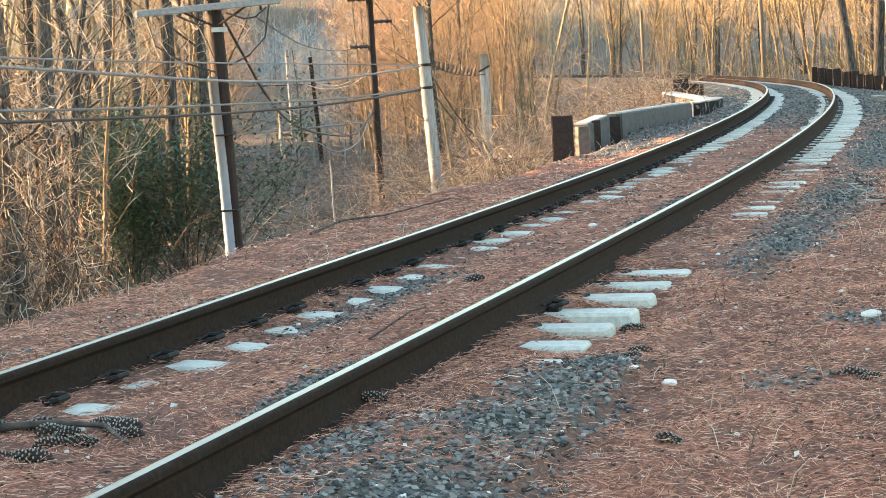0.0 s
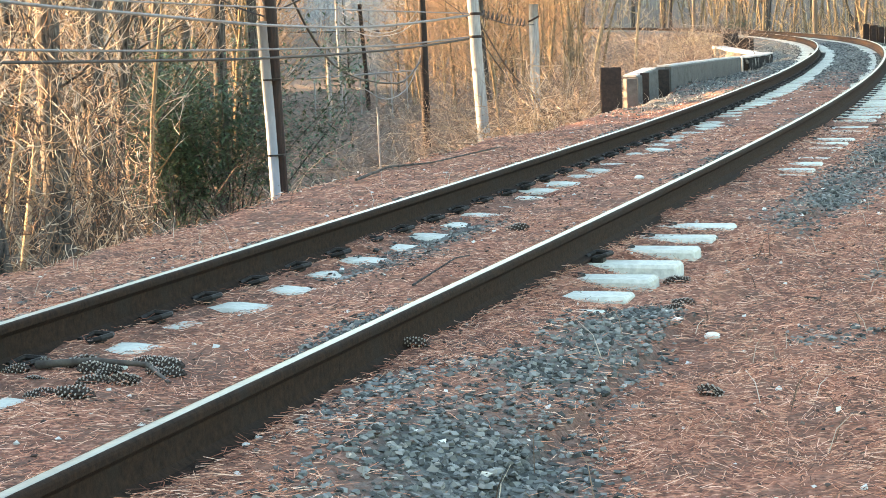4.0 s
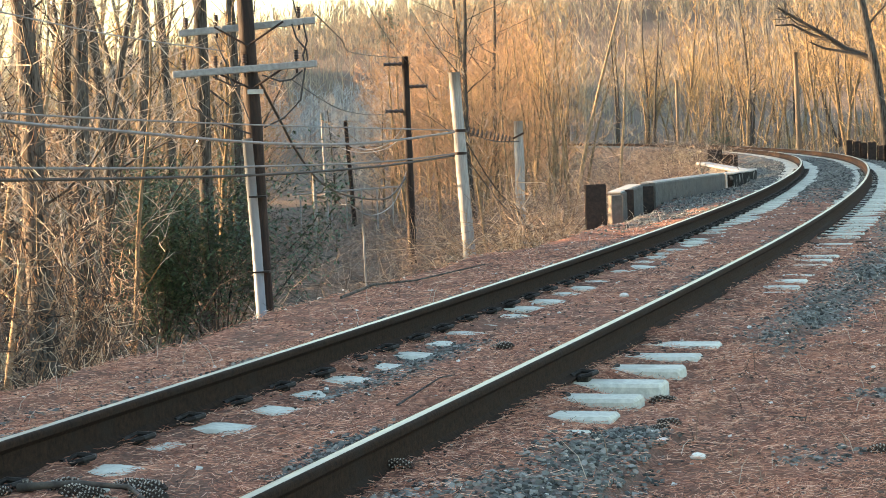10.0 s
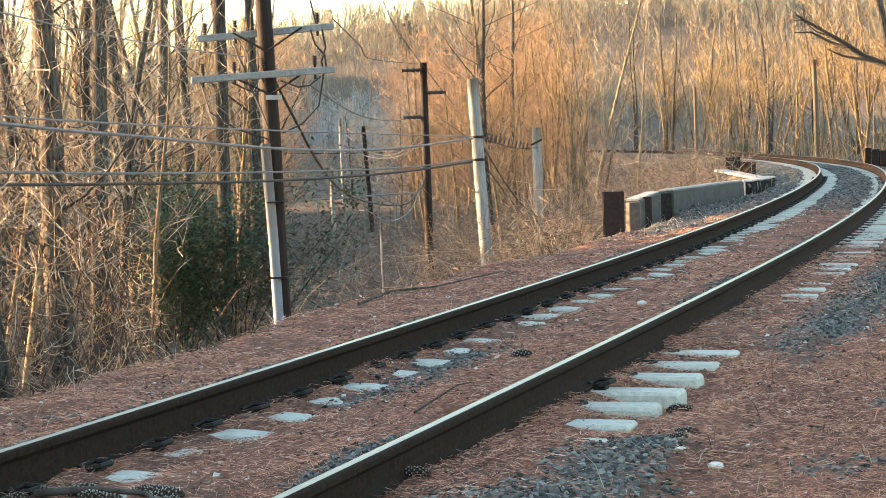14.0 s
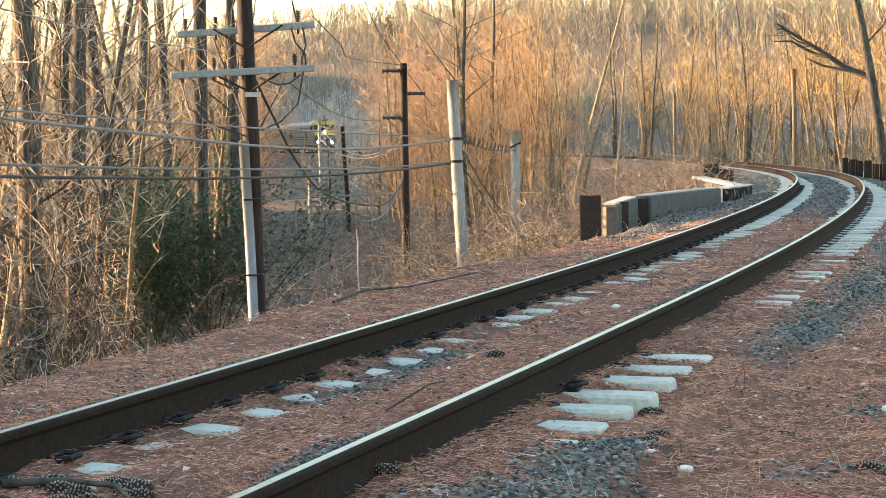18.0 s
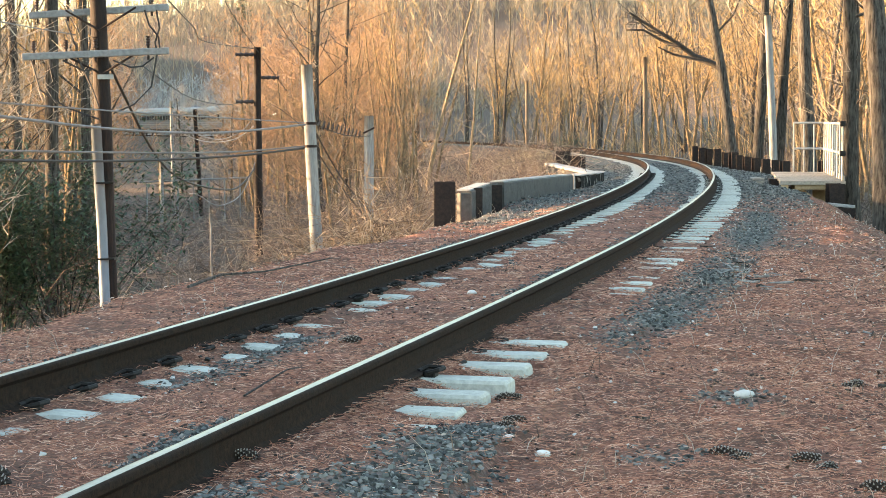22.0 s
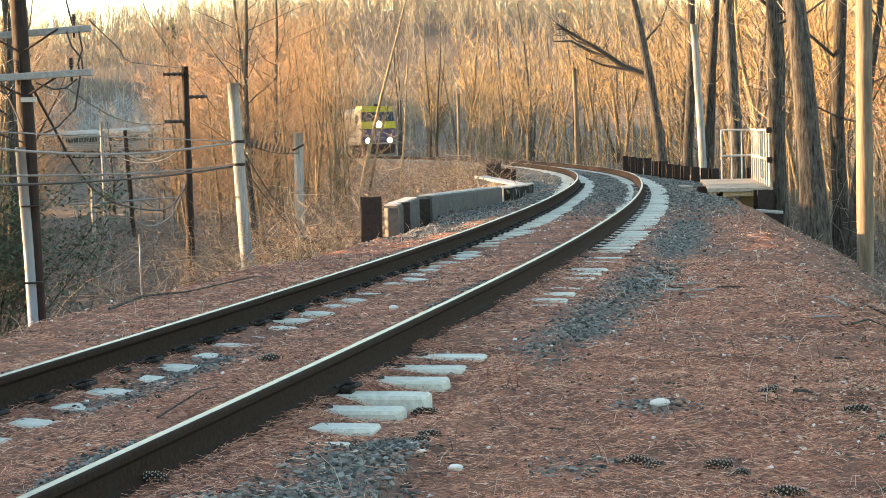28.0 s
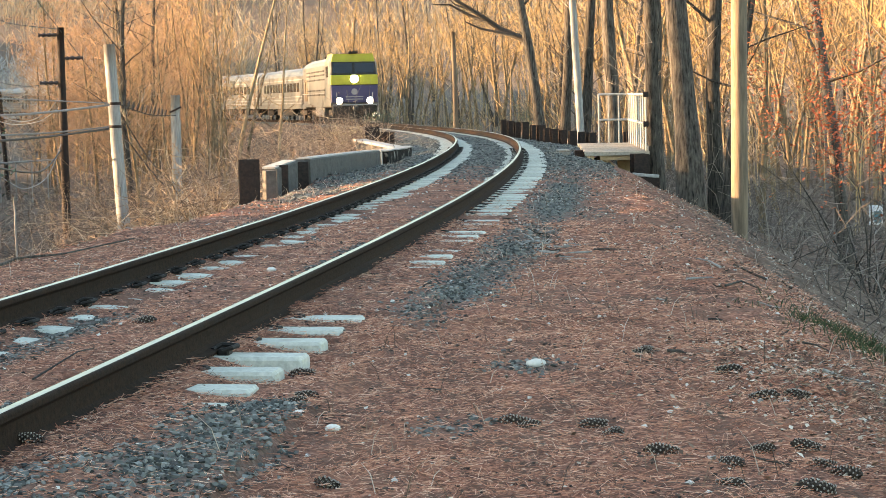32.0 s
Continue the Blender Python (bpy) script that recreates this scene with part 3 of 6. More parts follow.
def clip_mesh():
    """A bent steel spring clip with its shoulder."""
    bm = bmesh.new()
    add_box(bm, -0.035, 0.03, -0.05, 0.05, -0.005, 0.035, bevel=0.008)
    add_tube(bm, [(0.0, -0.07, 0.03), (0.05, -0.055, 0.045), (0.07, 0.0, 0.05), (0.05, 0.055, 0.045), (-0.03, 0.05, 0.05), (-0.06, 0.02, 0.035), (-0.065, -0.03, 0.03)], 0.013, 6)
    me = bpy.data.meshes.new("rail_clip")
    bm.to_mesh(me)
    bm.free()
    me.materials.append(CLIP_STEEL)
    return me


def build_ties():
    tie, clip = tie_mesh(), clip_mesh()
    r = random.Random(11)
    for j in range(-14, 190):
        s = TIE_0 + TIE_STEP * j
        ob = new("concrete_tie", tie)
        tilt = 0.4 if 0 <= j <= 6 else 0.2
        ob.matrix_basis = on_line(s, 0.02 * (r.random() - 0.5), -0.192) @ pose(0, 0, 0.006 * (r.random() - 0.5), 0, 0.5 + tilt * (r.random() - 0.5), 1.6 * (r.random() - 0.5))
        tagged(ob, "pale concrete railway tie half buried in pine needles" if s < 26 else "pale concrete railway tie set in ballast", "railway tie", "ties under the track")
        if s < 42:
            for u, turn in ((-0.753 + 0.105, 0), (-0.753 - 0.105, 180), (0.753 - 0.105, 180), (0.753 + 0.105, 0)):
                c = new("rail_clip", clip)
                c.parent = ob
                c.matrix_basis = pose(u, 0, 0.0 if u < 0 or j == 3 else -0.045, 0, 0, turn)


build_ties()

# ---- woods ----
def grow(soup, p, d, length, r, depth, r_, bend=0.25, segs=4, sides=4, lift=0.08):
    """One bent, tapering limb; returns its points."""
    pts, rad = [p], [r]
    for i in range(segs):
        d = Vector((d[0] + r_.uniform(-bend, bend), d[1] + r_.uniform(-bend, bend), d[2] + r_.uniform(-bend, bend) * 0.7 + lift)).normalized()
        p = tuple(p[k] + d[k] * length / segs for k in range(3))
        pts.append(p)
        rad.append(r * (1 - 0.75 * (i + 1) / segs))
    soup.stick(pts, rad, sides)
    return pts, rad


def bare_tree(seed, height, radius, label, twig=TWIG, first=0.35, limbs=16, twigs=9, reach=0.32, lean=0.03, fork=False, twig_r=0.011, sub=4, stout=0.33, bark=None):
    r_ = random.Random(seed)
    wood, crown = Soup(), Soup()
    root = thing("bare_tree", label, "tree", group="bare trees of the woods")
    tips = []
    for k in range(2 if fork else 1):
        d = Vector((r_.uniform(-lean, lean) + (0.16 * (1 - 2 * k) if fork else 0), r_.uniform(-lean, lean), 1)).normalized()
        pts, p = [], (0.0, 0.0, -0.4)
        n = 9
        rad = []
        for i in range(n + 1):
            pts.append(p)
            q = i / n
            rad.append(radius * (0.75 if fork else 1) * ((1.35 if i == 0 else 1.0) * (1 - 0.85 * q)) + 0.012)
            d = Vector((d[0] + r_.uniform(-0.06, 0.06), d[1] + r_.uniform(-0.06, 0.06), d[2])).normalized()
            p = tuple(p[c] + d[c] * height / n for c in range(3))
        wood.stick(pts, rad, 9)
        tips.append((pts, rad))
    for pts, rad in tips:
        for b in range(limbs):
            q = first + (1 - first) * (b + r_.random()) / limbs
            i = min(int(q * 9), 8)
            w = q * 9 - i
            p = tuple(pts[i][c] * (1 - w) + pts[i + 1][c] * w for c in range(3))
            a = r_.uniform(0, 2 * math.pi)
            up = r_.uniform(0.35, 1.15)
            length = height * reach * (1.15 - 0.75 * q) * r_.uniform(0.6, 1.2)
            bp, br = grow(wood, p, (math.cos(a), math.sin(a), up), length, (rad[i] * (1 - w) + rad[i + 1] * w) * stout, 1, r_, 0.3, 4, 3)
            for t in range(twigs):
                j = r_.randint(1, 4)
                a2 = r_.uniform(0, 2 * math.pi)
                d2 = (math.cos(a2), math.sin(a2), r_.uniform(0.1, 1.3))
                tp, tr = grow(crown, bp[j], d2, length * r_.uniform(0.25, 0.6), max(twig_r, br[j] * 0.45), 2, r_, 0.35, 2, 3)
                for e in range(sub):
                    a3 = r_.uniform(0, 2 * math.pi)
                    grow(crown, tp[r_.randint(1, 2)], (math.cos(a3), math.sin(a3), r_.uniform(0.0, 1.4)), length * r_.uniform(0.12, 0.3), twig_r * 0.8, 3, r_, 0.3, 1, 3)
    wood.done("trunk", bark or BARK, root, smooth=True)
    crown.done("crown", twig, root)
    return root


def fan_tree(seed, height, radius, label, bark, twig, lean=0.12, leaders=3, laterals=9, twigs=3, fine=0.019):
    """A bare tree whose stem divides into rising leaders, with limbs that sweep up and out."""
    r_ = random.Random(seed)
    wood, crown = Soup(), Soup()
    root = thing("bare_tree", label, "tree", group="bare trees of the woods")
    a0 = r_.uniform(0, 6.28)
    fork = height * r_.uniform(0.22, 0.45)
    top = (math.cos(a0) * lean * fork, math.sin(a0) * lean * fork, fork)
    mid = (top[0] * 0.4 + r_.uniform(-0.08, 0.08), top[1] * 0.4 + r_.uniform(-0.08, 0.08), fork * 0.5)
    wood.stick([(0, 0, -0.4), (0, 0, 0.15), mid, top], (radius * 1.4, radius, radius * 0.88, radius * 0.78), 8)
    for k in range(leaders):
        a = a0 + k * 6.28 / leaders + r_.uniform(-0.5, 0.5)
        out = r_.uniform(0.12, 0.34) if k else 0.06
        rl = radius * (0.7 if k == 0 else r_.uniform(0.4, 0.58))
        lp, lr = grow(wood, top, (math.cos(a) * out + math.cos(a0) * lean, math.sin(a) * out + math.sin(a0) * lean, 1), (height - fork) * (1.0 if k == 0 else r_.uniform(0.65, 0.95)), rl, 1, r_, 0.13, 7, 6, 0.03)
        for b in range(laterals):
            q = 0.3 + 6.4 * (b + r_.random()) / laterals
            i = min(int(q), 6)
            p = tuple(lp[i][c] + (lp[i + 1][c] - lp[i][c]) * (q - i) for c in range(3))
            a1 = r_.uniform(0, 6.28)
            length = height * r_.uniform(0.12, 0.26) * (1.15 - q / 11)
            bp, br = grow(wood, p, (math.cos(a1), math.sin(a1), r_.uniform(0.4, 1.3)), length, max(lr[i] * 0.42, fine * 1.6), 2, r_, 0.26, 4, 3, 0.12)
            for t in range(twigs):
                j = r_.randint(1, 4)
                a2 = r_.uniform(0, 6.28)
                tp, tr = grow(crown, bp[j], (math.cos(a2), math.sin(a2), r_.uniform(0.2, 1.4)), length * r_.uniform(0.25, 0.55), max(fine, br[j] * 0.5), 3, r_, 0.3, 2, 3, 0.1)
                for e in range(1):
                    a3 = r_.uniform(0, 6.28)
                    grow(crown, tp[r_.randint(1, 2)], (math.cos(a3), math.sin(a3), r_.uniform(0.2, 1.4)), length * r_.uniform(0.15, 0.3), fine * 0.8, 4, r_, 0.25, 1, 3, 0.1)
    wood.done("trunk", bark, root, smooth=True)
    crown.done("crown", twig, root)
    return root


TALL = [bare_tree(20 + i, 15 + i % 3 * 1.5, 0.17 + 0.025 * (i % 4), "tall bare grey-barked tree in the winter woods", first=0.3, limbs=13, twigs=5, sub=1, lean=0.05, fork=(i == 3)) for i in range(6)]
SLIM = [bare_tree(40 + i, 10 + i % 3, 0.075 + 0.015 * (i % 3), "slender bare young tree with fine pale twigs", first=0.2, limbs=12, twigs=4, sub=2, reach=0.25, lean=0.12, bark=PALE_BARK) for i in range(5)]
RUSSET = [bare_tree(60 + i, 8.5 + i % 3 * 1.2, 0.085, "bushy bare tree with dense reddish twigs", TWIG_RED, 0.08, 20, 7, 0.42, 0.08, twig_r=0.015, sub=2, bark=PALE_BARK) for i in range(4)]


GOLD = [fan_tree(110 + i, 12.5 + i % 3 * 2.0, 0.11 + 0.025 * (i % 3), "bare tree with rising limbs, coloured pale gold as if sunlit", PALE_BARK, GOLD_TWIG, lean=0.1 + 0.05 * (i % 2), leaders=2 + i % 3, laterals=10 - i % 3) for i in range(6)]
CLAD = [bare_tree(130 + i, 17 + i, 0.24 + 0.02 * i, "tall dark trunk with short crooked limbs", TWIG, 0.1, 24, 6, 0.13, 0.03, twig_r=0.006, sub=3, stout=0.14) for i in range(2)]

GREYS = [bare_tree(150 + i, 9.5 + i, 0.10, "bare understorey tree dense with fine grey twigs", TWIG, 0.12, 22, 6, 0.34, 0.06, twig_r=0.007, sub=3) for i in range(3)]


def plant(kinds, x, y, size=1.0, turn=None, lean=0.0):
    ob = rng.choice(kinds)
    m = pose(x, y, place_z(x, y), rng.uniform(-lean, lean), rng.uniform(-lean, lean), rng.uniform(0, 360) if turn is None else turn) @ Matrix.Diagonal((size, size, size, 1))
    if not ob.get("used"):
        ob["used"] = 1
        ob.matrix_basis = m
        return ob
    made = copy_thing(ob, Matrix())
    made.matrix_basis = m
    return made


POOL = []


def scatter(kinds, n, s_range, u_range, gap=1.6, sizes=(0.8, 1.15), clear=(), lean=3):
    done = []
    for _ in range(n * 12):
        if len(done) >= n:
            break
        s, u = rng.uniform(*s_range), rng.uniform(*u_range)
        x, y, _z = line(s, u)
        if any((x - a) ** 2 + (y - b) ** 2 < gap * gap for a, b in done):
            continue
        az = math.degrees(math.atan2(x, y))
        if any(lo < az < hi and math.hypot(x, y) < far for lo, hi, far in clear):
            continue
        if y < 4 and abs(x) < 6:
            continue
        done.append((x, y))
        size = rng.uniform(*sizes)
        if math.hypot(x, y) < 92:
            plant(kinds, x, y, size, lean=lean)
        else:
            m = pose(x, y, place_z(x, y), rng.uniform(-lean, lean), rng.uniform(-lean, lean), rng.uniform(0, 360)) @ Matrix.Diagonal((size, size, size, 1))
            POOL.append((rng.choice(kinds), m))


def join_pool():
    """The trees too far off to be told apart, and the unseen shade trees, in one mesh."""
    v, f, mats, base = [], [], [], 0
    for ob, m in POOL:
        M = np.array(m)
        for c in ob.children:
            me = c.data
            co = np.empty(len(me.vertices) * 3)
            me.vertices.foreach_get("co", co)
            q = np.empty(len(me.loops), int)
            me.loops.foreach_get("vertex_index", q)
            v.append(co.reshape(-1, 3) @ M[:3, :3].T + M[:3, 3])
            f.append(q.reshape(-1, 4) + base)
            mats.append(np.full(len(me.polygons), (3 if ob in GOLD + SLIM + RUSSET else 0) if c.name.startswith("trunk") else 4 if ob in GOLD else 1 if ob not in RUSSET else 2))
            base += len(me.vertices)
    ob = raw("woodland_trees", np.concatenate(v).tolist(), np.concatenate(f).tolist(), [BARK, FAR_TWIG, TWIG_RED, PALE_BARK, GOLD_TWIG])
    ob.data.polygons.foreach_set("material_index", np.concatenate(mats).astype(np.int32))
    tagged(ob, "bare winter trees massed behind the curve, with unseen trees added for shade", "woods", kind="stuff")
    for kind in TALL + SLIM + RUSSET + VASE + GOLD + CLAD + GREYS:
        if not kind.get("used"):
            for o in (*kind.children, kind):
                bpy.data.objects.remove(o)

# trees that stand out singly
for x, y, size in ((-8.35, 28, 0.9), (-8.0, 30.3, 0.95), (-10.3, 42, 0.9), (-11.3, 50, 0.85), (-9.9, 46, 0.75), (-11.0, 55, 0.8), (-13.2, 47, 0.8)):
    plant(CLAD, x, y, size, lean=1.0)
plant(TALL[:1], 9.1, 46, 1.0, 200)
plant(TALL[:1], 8.69, 40, 1.4, 70)
plant(TALL[:1], 10.38, 45, 0.72, 310)
for x, y, size in ((11.4, 50, 1.0), (10.7, 75, 1.1), (10.7, 70, 0.95), (10.7, 60, 1.0), (13.5, 46, 0.9)):
    plant(TALL[:3] + TALL[4:], x, y, size, lean=1.0)
plant(CLAD[:1], 9.97, 50.0, 0.8, 120)
plant(CLAD[:1], 11.4, 70.0, 0.9, 30)

VASE = [bare_tree(80 + i, 7.5 + i, 0.09, "vase-shaped bare tree with pale upright twigs", TWIG, 0.04, 26, 7, 0.5, 0.03, twig_r=0.014, sub=3) for i in range(2)]
for k, (x, y) in enumerate(((-19.4, 160.0), (-14.7, 150.0))):
    plant(VASE[k:k + 1], x, y, 1.0)
VALLEY = (-8.9, -5.4, 335)
scatter(TALL, 30, (30, 130), (-55, -9), 2.2, (0.7, 1.0), clear=[VALLEY, (-8, 0, 70), (-5.6, -3.4, 150), (-21, -9, 62)])
scatter(GOLD, 48, (48, 120), (-45, -10), 2.2, (0.6, 0.95), clear=[(-9.3, 5, 400), (-30, -9, 55)])
scatter(GREYS, 46, (24, 85), (-36, -9), 2.0, (0.9, 1.4), clear=[(-9.4, 5, 400), (-30, -9, 36)])
scatter(SLIM, 30, (16, 110), (-40, -6), 1.2, (0.6, 1.0), clear=[VALLEY, (-10.5, -1, 60), (-5.6, -1, 100)])
scatter(SLIM, 40, (34, 95), (-45, -12), 1.8, (0.9, 1.35), clear=[VALLEY, (-9.2, 0, 200)])
scatter(GOLD, 60, (62, 130), (7.5, 45), 2.4, (0.8, 1.15), clear=[(5, 9.5, 75)])
scatter(GOLD, 120, (130, 280), (8, 85), 2.6, (0.85, 1.3))
scatter(GOLD, 60, (44, 110), (14, 60), 2.4, (0.7, 1.1), clear=[(5, 11, 60)])
scatter(TALL, 45, (60, 260), (8.5, 75), 2.0, (0.75, 1.1), clear=[(6, 12, 60)])
scatter(SLIM, 90, (36, 210), (7, 50), 1.2, (0.6, 1.1), clear=[(5, 11, 60), (9, 17, 33)])
scatter(RUSSET, 60, (85, 150), (-40, -6), 1.8, (0.75, 1.05), clear=[VALLEY, (-5.6, -4.0, 95), (-0.4, 3, 400)])
scatter(RUSSET, 55, (150, 235), (-40, -6), 1.8, (1.1, 1.5), clear=[VALLEY, (-5.6, -4.0, 95), (-0.4, 3, 400)])
scatter(GOLD, 16, (90, 200), (-30, -8), 3.0, (0.55, 0.8), clear=[VALLEY, (-40, -3.6, 400), (-0.6, 4, 400)])
scatter(SLIM, 26, (55, 160), (-26, -4.5), 1.2, (0.45, 0.7), clear=[VALLEY, (-5.6, -3.4, 90), (-0.4, 3, 400)])
scatter(SLIM, 9, (95, 170), (-34, -7), 1.5, (0.35, 0.55), clear=[(-12, -9.6, 400), (-4.5, 40, 400)])
scatter(TALL + GOLD, 48, (70, 230), (55, 140), 3.0, (0.9, 1.25))
scatter(TALL + GOLD, 70, (75, 230), (-120, -36), 2.6, (0.75, 1.0), clear=[(-9.6, 5, 400)])
scatter(RUSSET, 45, (200, 330), (-70, -9), 3.0, (0.7, 1.0), clear=[(-12, -5.2, 335), (-1.2, 4, 400)])
scatter(TALL + GOLD, 40, (200, 420), (8, 100), 3.0, (0.8, 1.1), clear=[(-11, -4.0, 400)])
# trees added out of view on the sunward side, to shade the line
shade_wood = 0
while shade_wood < 45:
    x, y = rng.uniform(-62, -12), rng.uniform(-4, 25)
    if x > -0.40 * y - 6:
        continue
    shade_wood += 1
    k = rng.uniform(0.7, 1.1)
    POOL.append((rng.choice(TALL + SLIM), pose(x, y, place_z(x, y), 0, 0, rng.uniform(0, 360)) @ Matrix.Diagonal((k, k, k, 1))))
join_pool()


def thicket():
    """Thin saplings and stems that fill the woods on the outer side of the curve."""
    soup = Soup()
    r_ = random.Random(9)
    for _ in range(1900):
        s, u = r_.uniform(48, 240), r_.uniform(5.5, 60)
        if r_.random() < 0.2:
            s, u = r_.uniform(110, 320), -r_.uniform(6, 50)
        x, y, _z = line(s, u)
        az = math.degrees(math.atan2(x, y))
        if s < 62 and u < 9 or (u < 0 and (-9.2 < az < -4.6 or -0.5 < az < 3)):
            continue
        z = float(ground_z(s, u))
        h = r_.uniform(1.2, 5.5)
        lx, ly = r_.uniform(-0.12, 0.12) * h, r_.uniform(-0.12, 0.12) * h
        w = r_.uniform(0.016, 0.04)
        soup.stick([(x, y, z), (x + lx * 0.4, y + ly * 0.4, z + h * 0.5), (x + lx, y + ly, z + h)], (w, w * 0.7, w * 0.25), 3)
        for b in range(5):
            q, a, l = r_.uniform(0.25, 0.9), r_.uniform(0, 6.28), h * r_.uniform(0.1, 0.28)
            p = (x + lx * q, y + ly * q, z + h * q)
            soup.stick([p, (p[0] + math.cos(a) * l * 0.6, p[1] + math.sin(a) * l * 0.6, p[2] + l * 0.5), (p[0] + math.cos(a) * l, p[1] + math.sin(a) * l, p[2] + l * r_.uniform(0.6, 1.3))], (w * 0.5, w * 0.4, w * 0.2), 3)
    tagged(soup.done("thicket", FAR_TWIG), "thicket of thin bare saplings in the woods", "thicket", kind="stuff")


thicket()


def far_woods():
    soup = Soup()
    r_ = random.Random(5)
    for i in range(5200):
        s, u = r_.uniform(330, 800), r_.uniform(-230, 330)
        if i > 3200:
            s, u = r_.uniform(600, 800), r_.uniform(40, 330)
        if abs(u) < 7:
            continue
        x, y, _z = line(s, u)
        if not -0.42 < x / y < 0.36 or (s < 500 and x / y < -0.07):
            continue
        z = float(ground_z(s, u))
        h = r_.uniform(9, 15) if i <= 3200 else r_.uniform(3, 12)
        soup.stick([(x, y, z), (x + r_.uniform(-0.5, 0.5), y, z + h * 0.6), (x + r_.uniform(-1, 1), y, z + h)], (0.11, 0.08, 0.03), 3)
        for b in range(10):
            q = r_.uniform(0.1, 1)
            a = r_.uniform(0, 6.28)
            l = h * 0.22 * (1.2 - 0.7 * q) * r_.uniform(0.6, 1.2)
            p0 = (x, y, z + h * q)
            p1 = (x + math.cos(a) * l * 0.5, y + math.sin(a) * l * 0.5, z + h * q + l * 0.35)
            p2 = (x + math.cos(a) * l * 0.8 + r_.uniform(-0.3, 0.3), y + math.sin(a) * l * 0.8, z + h * q + l * r_.uniform(0.9, 1.6))
            soup.stick([p0, p2], (0.075, 0.03) if i <= 3200 else (0.12, 0.06), 3)
            soup.stick([p1, (p1[0] + r_.uniform(-1, 1) * l * 0.5, p1[1], p1[2] + l * 0.5)], (0.055, 0.03), 3)
    tagged(soup.done("distant_woods", HILL_TWIG), "distant bare woods covering the hillside, greyed for haze", "woods", kind="stuff")


far_woods()


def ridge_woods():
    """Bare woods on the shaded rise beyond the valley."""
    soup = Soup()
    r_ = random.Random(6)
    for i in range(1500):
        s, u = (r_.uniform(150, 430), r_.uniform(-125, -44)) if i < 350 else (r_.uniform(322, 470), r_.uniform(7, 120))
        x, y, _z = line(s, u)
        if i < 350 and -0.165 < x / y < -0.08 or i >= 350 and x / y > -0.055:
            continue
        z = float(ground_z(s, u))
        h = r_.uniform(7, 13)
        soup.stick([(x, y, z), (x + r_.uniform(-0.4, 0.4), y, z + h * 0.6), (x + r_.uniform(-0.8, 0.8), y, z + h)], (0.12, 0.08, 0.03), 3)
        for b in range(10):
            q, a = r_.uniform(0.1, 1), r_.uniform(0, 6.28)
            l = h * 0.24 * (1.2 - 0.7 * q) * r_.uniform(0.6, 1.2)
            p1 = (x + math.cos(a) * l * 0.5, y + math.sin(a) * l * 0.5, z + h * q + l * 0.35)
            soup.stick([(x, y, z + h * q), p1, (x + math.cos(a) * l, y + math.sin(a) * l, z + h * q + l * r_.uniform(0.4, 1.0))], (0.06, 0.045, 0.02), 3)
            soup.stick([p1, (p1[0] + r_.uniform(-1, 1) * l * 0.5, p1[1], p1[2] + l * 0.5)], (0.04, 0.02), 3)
    tagged(soup.done("ridge_woods", HAZE_TWIG), "bare woods on the shaded rise beyond the valley, greyed for haze", "woods", kind="stuff")


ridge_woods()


def conifer(x, y, height, seed):
    """A far conifer: whorls of drooping limbs clad in needle sprays."""
    r_ = random.Random(seed)
    root = thing("distant_conifer", "dark green conifer standing among bare woods", "conifer", pose(x, y, place_z(x, y)), "distant conifers")
    wood, spray = Soup(), Soup()
    wood.stick([(0, 0, -0.3), (0, 0, height * 0.5), (0, 0, height)], (height * 0.02, height * 0.012, 0.02), 6)
    for k in range(int(height * 7)):
        q = r_.uniform(0.12, 0.98)
        a, l = r_.uniform(0, 6.28), height * 0.34 * (1.08 - q) * r_.uniform(0.6, 1.2)
        z = height * q
        end = (math.cos(a) * l, math.sin(a) * l, z - l * r_.uniform(0.0, 0.5))
        wood.stick([(0, 0, z), end], (0.04, 0.015), 3)
        for j in range(9):
            w = r_.uniform(0.2, 1)
            p = (end[0] * w, end[1] * w, z + (end[2] - z) * w)
            b = a + r_.uniform(-1.3, 1.3)
            spray.leaf(p, (math.cos(b) * 0.9, math.sin(b) * 0.9, -0.35), (-math.sin(b), math.cos(b), 0.0), height * 0.075 * r_.uniform(0.6, 1.3), height * 0.03)
    wood.done("trunk", BARK, root)
    spray.done("crown", GREEN, root)


for k, (x, y, h) in enumerate(((-60.0, 652, 12), (-57.5, 655, 9), (-63.0, 650, 8))):
    conifer(x, y, h, 70 + k)


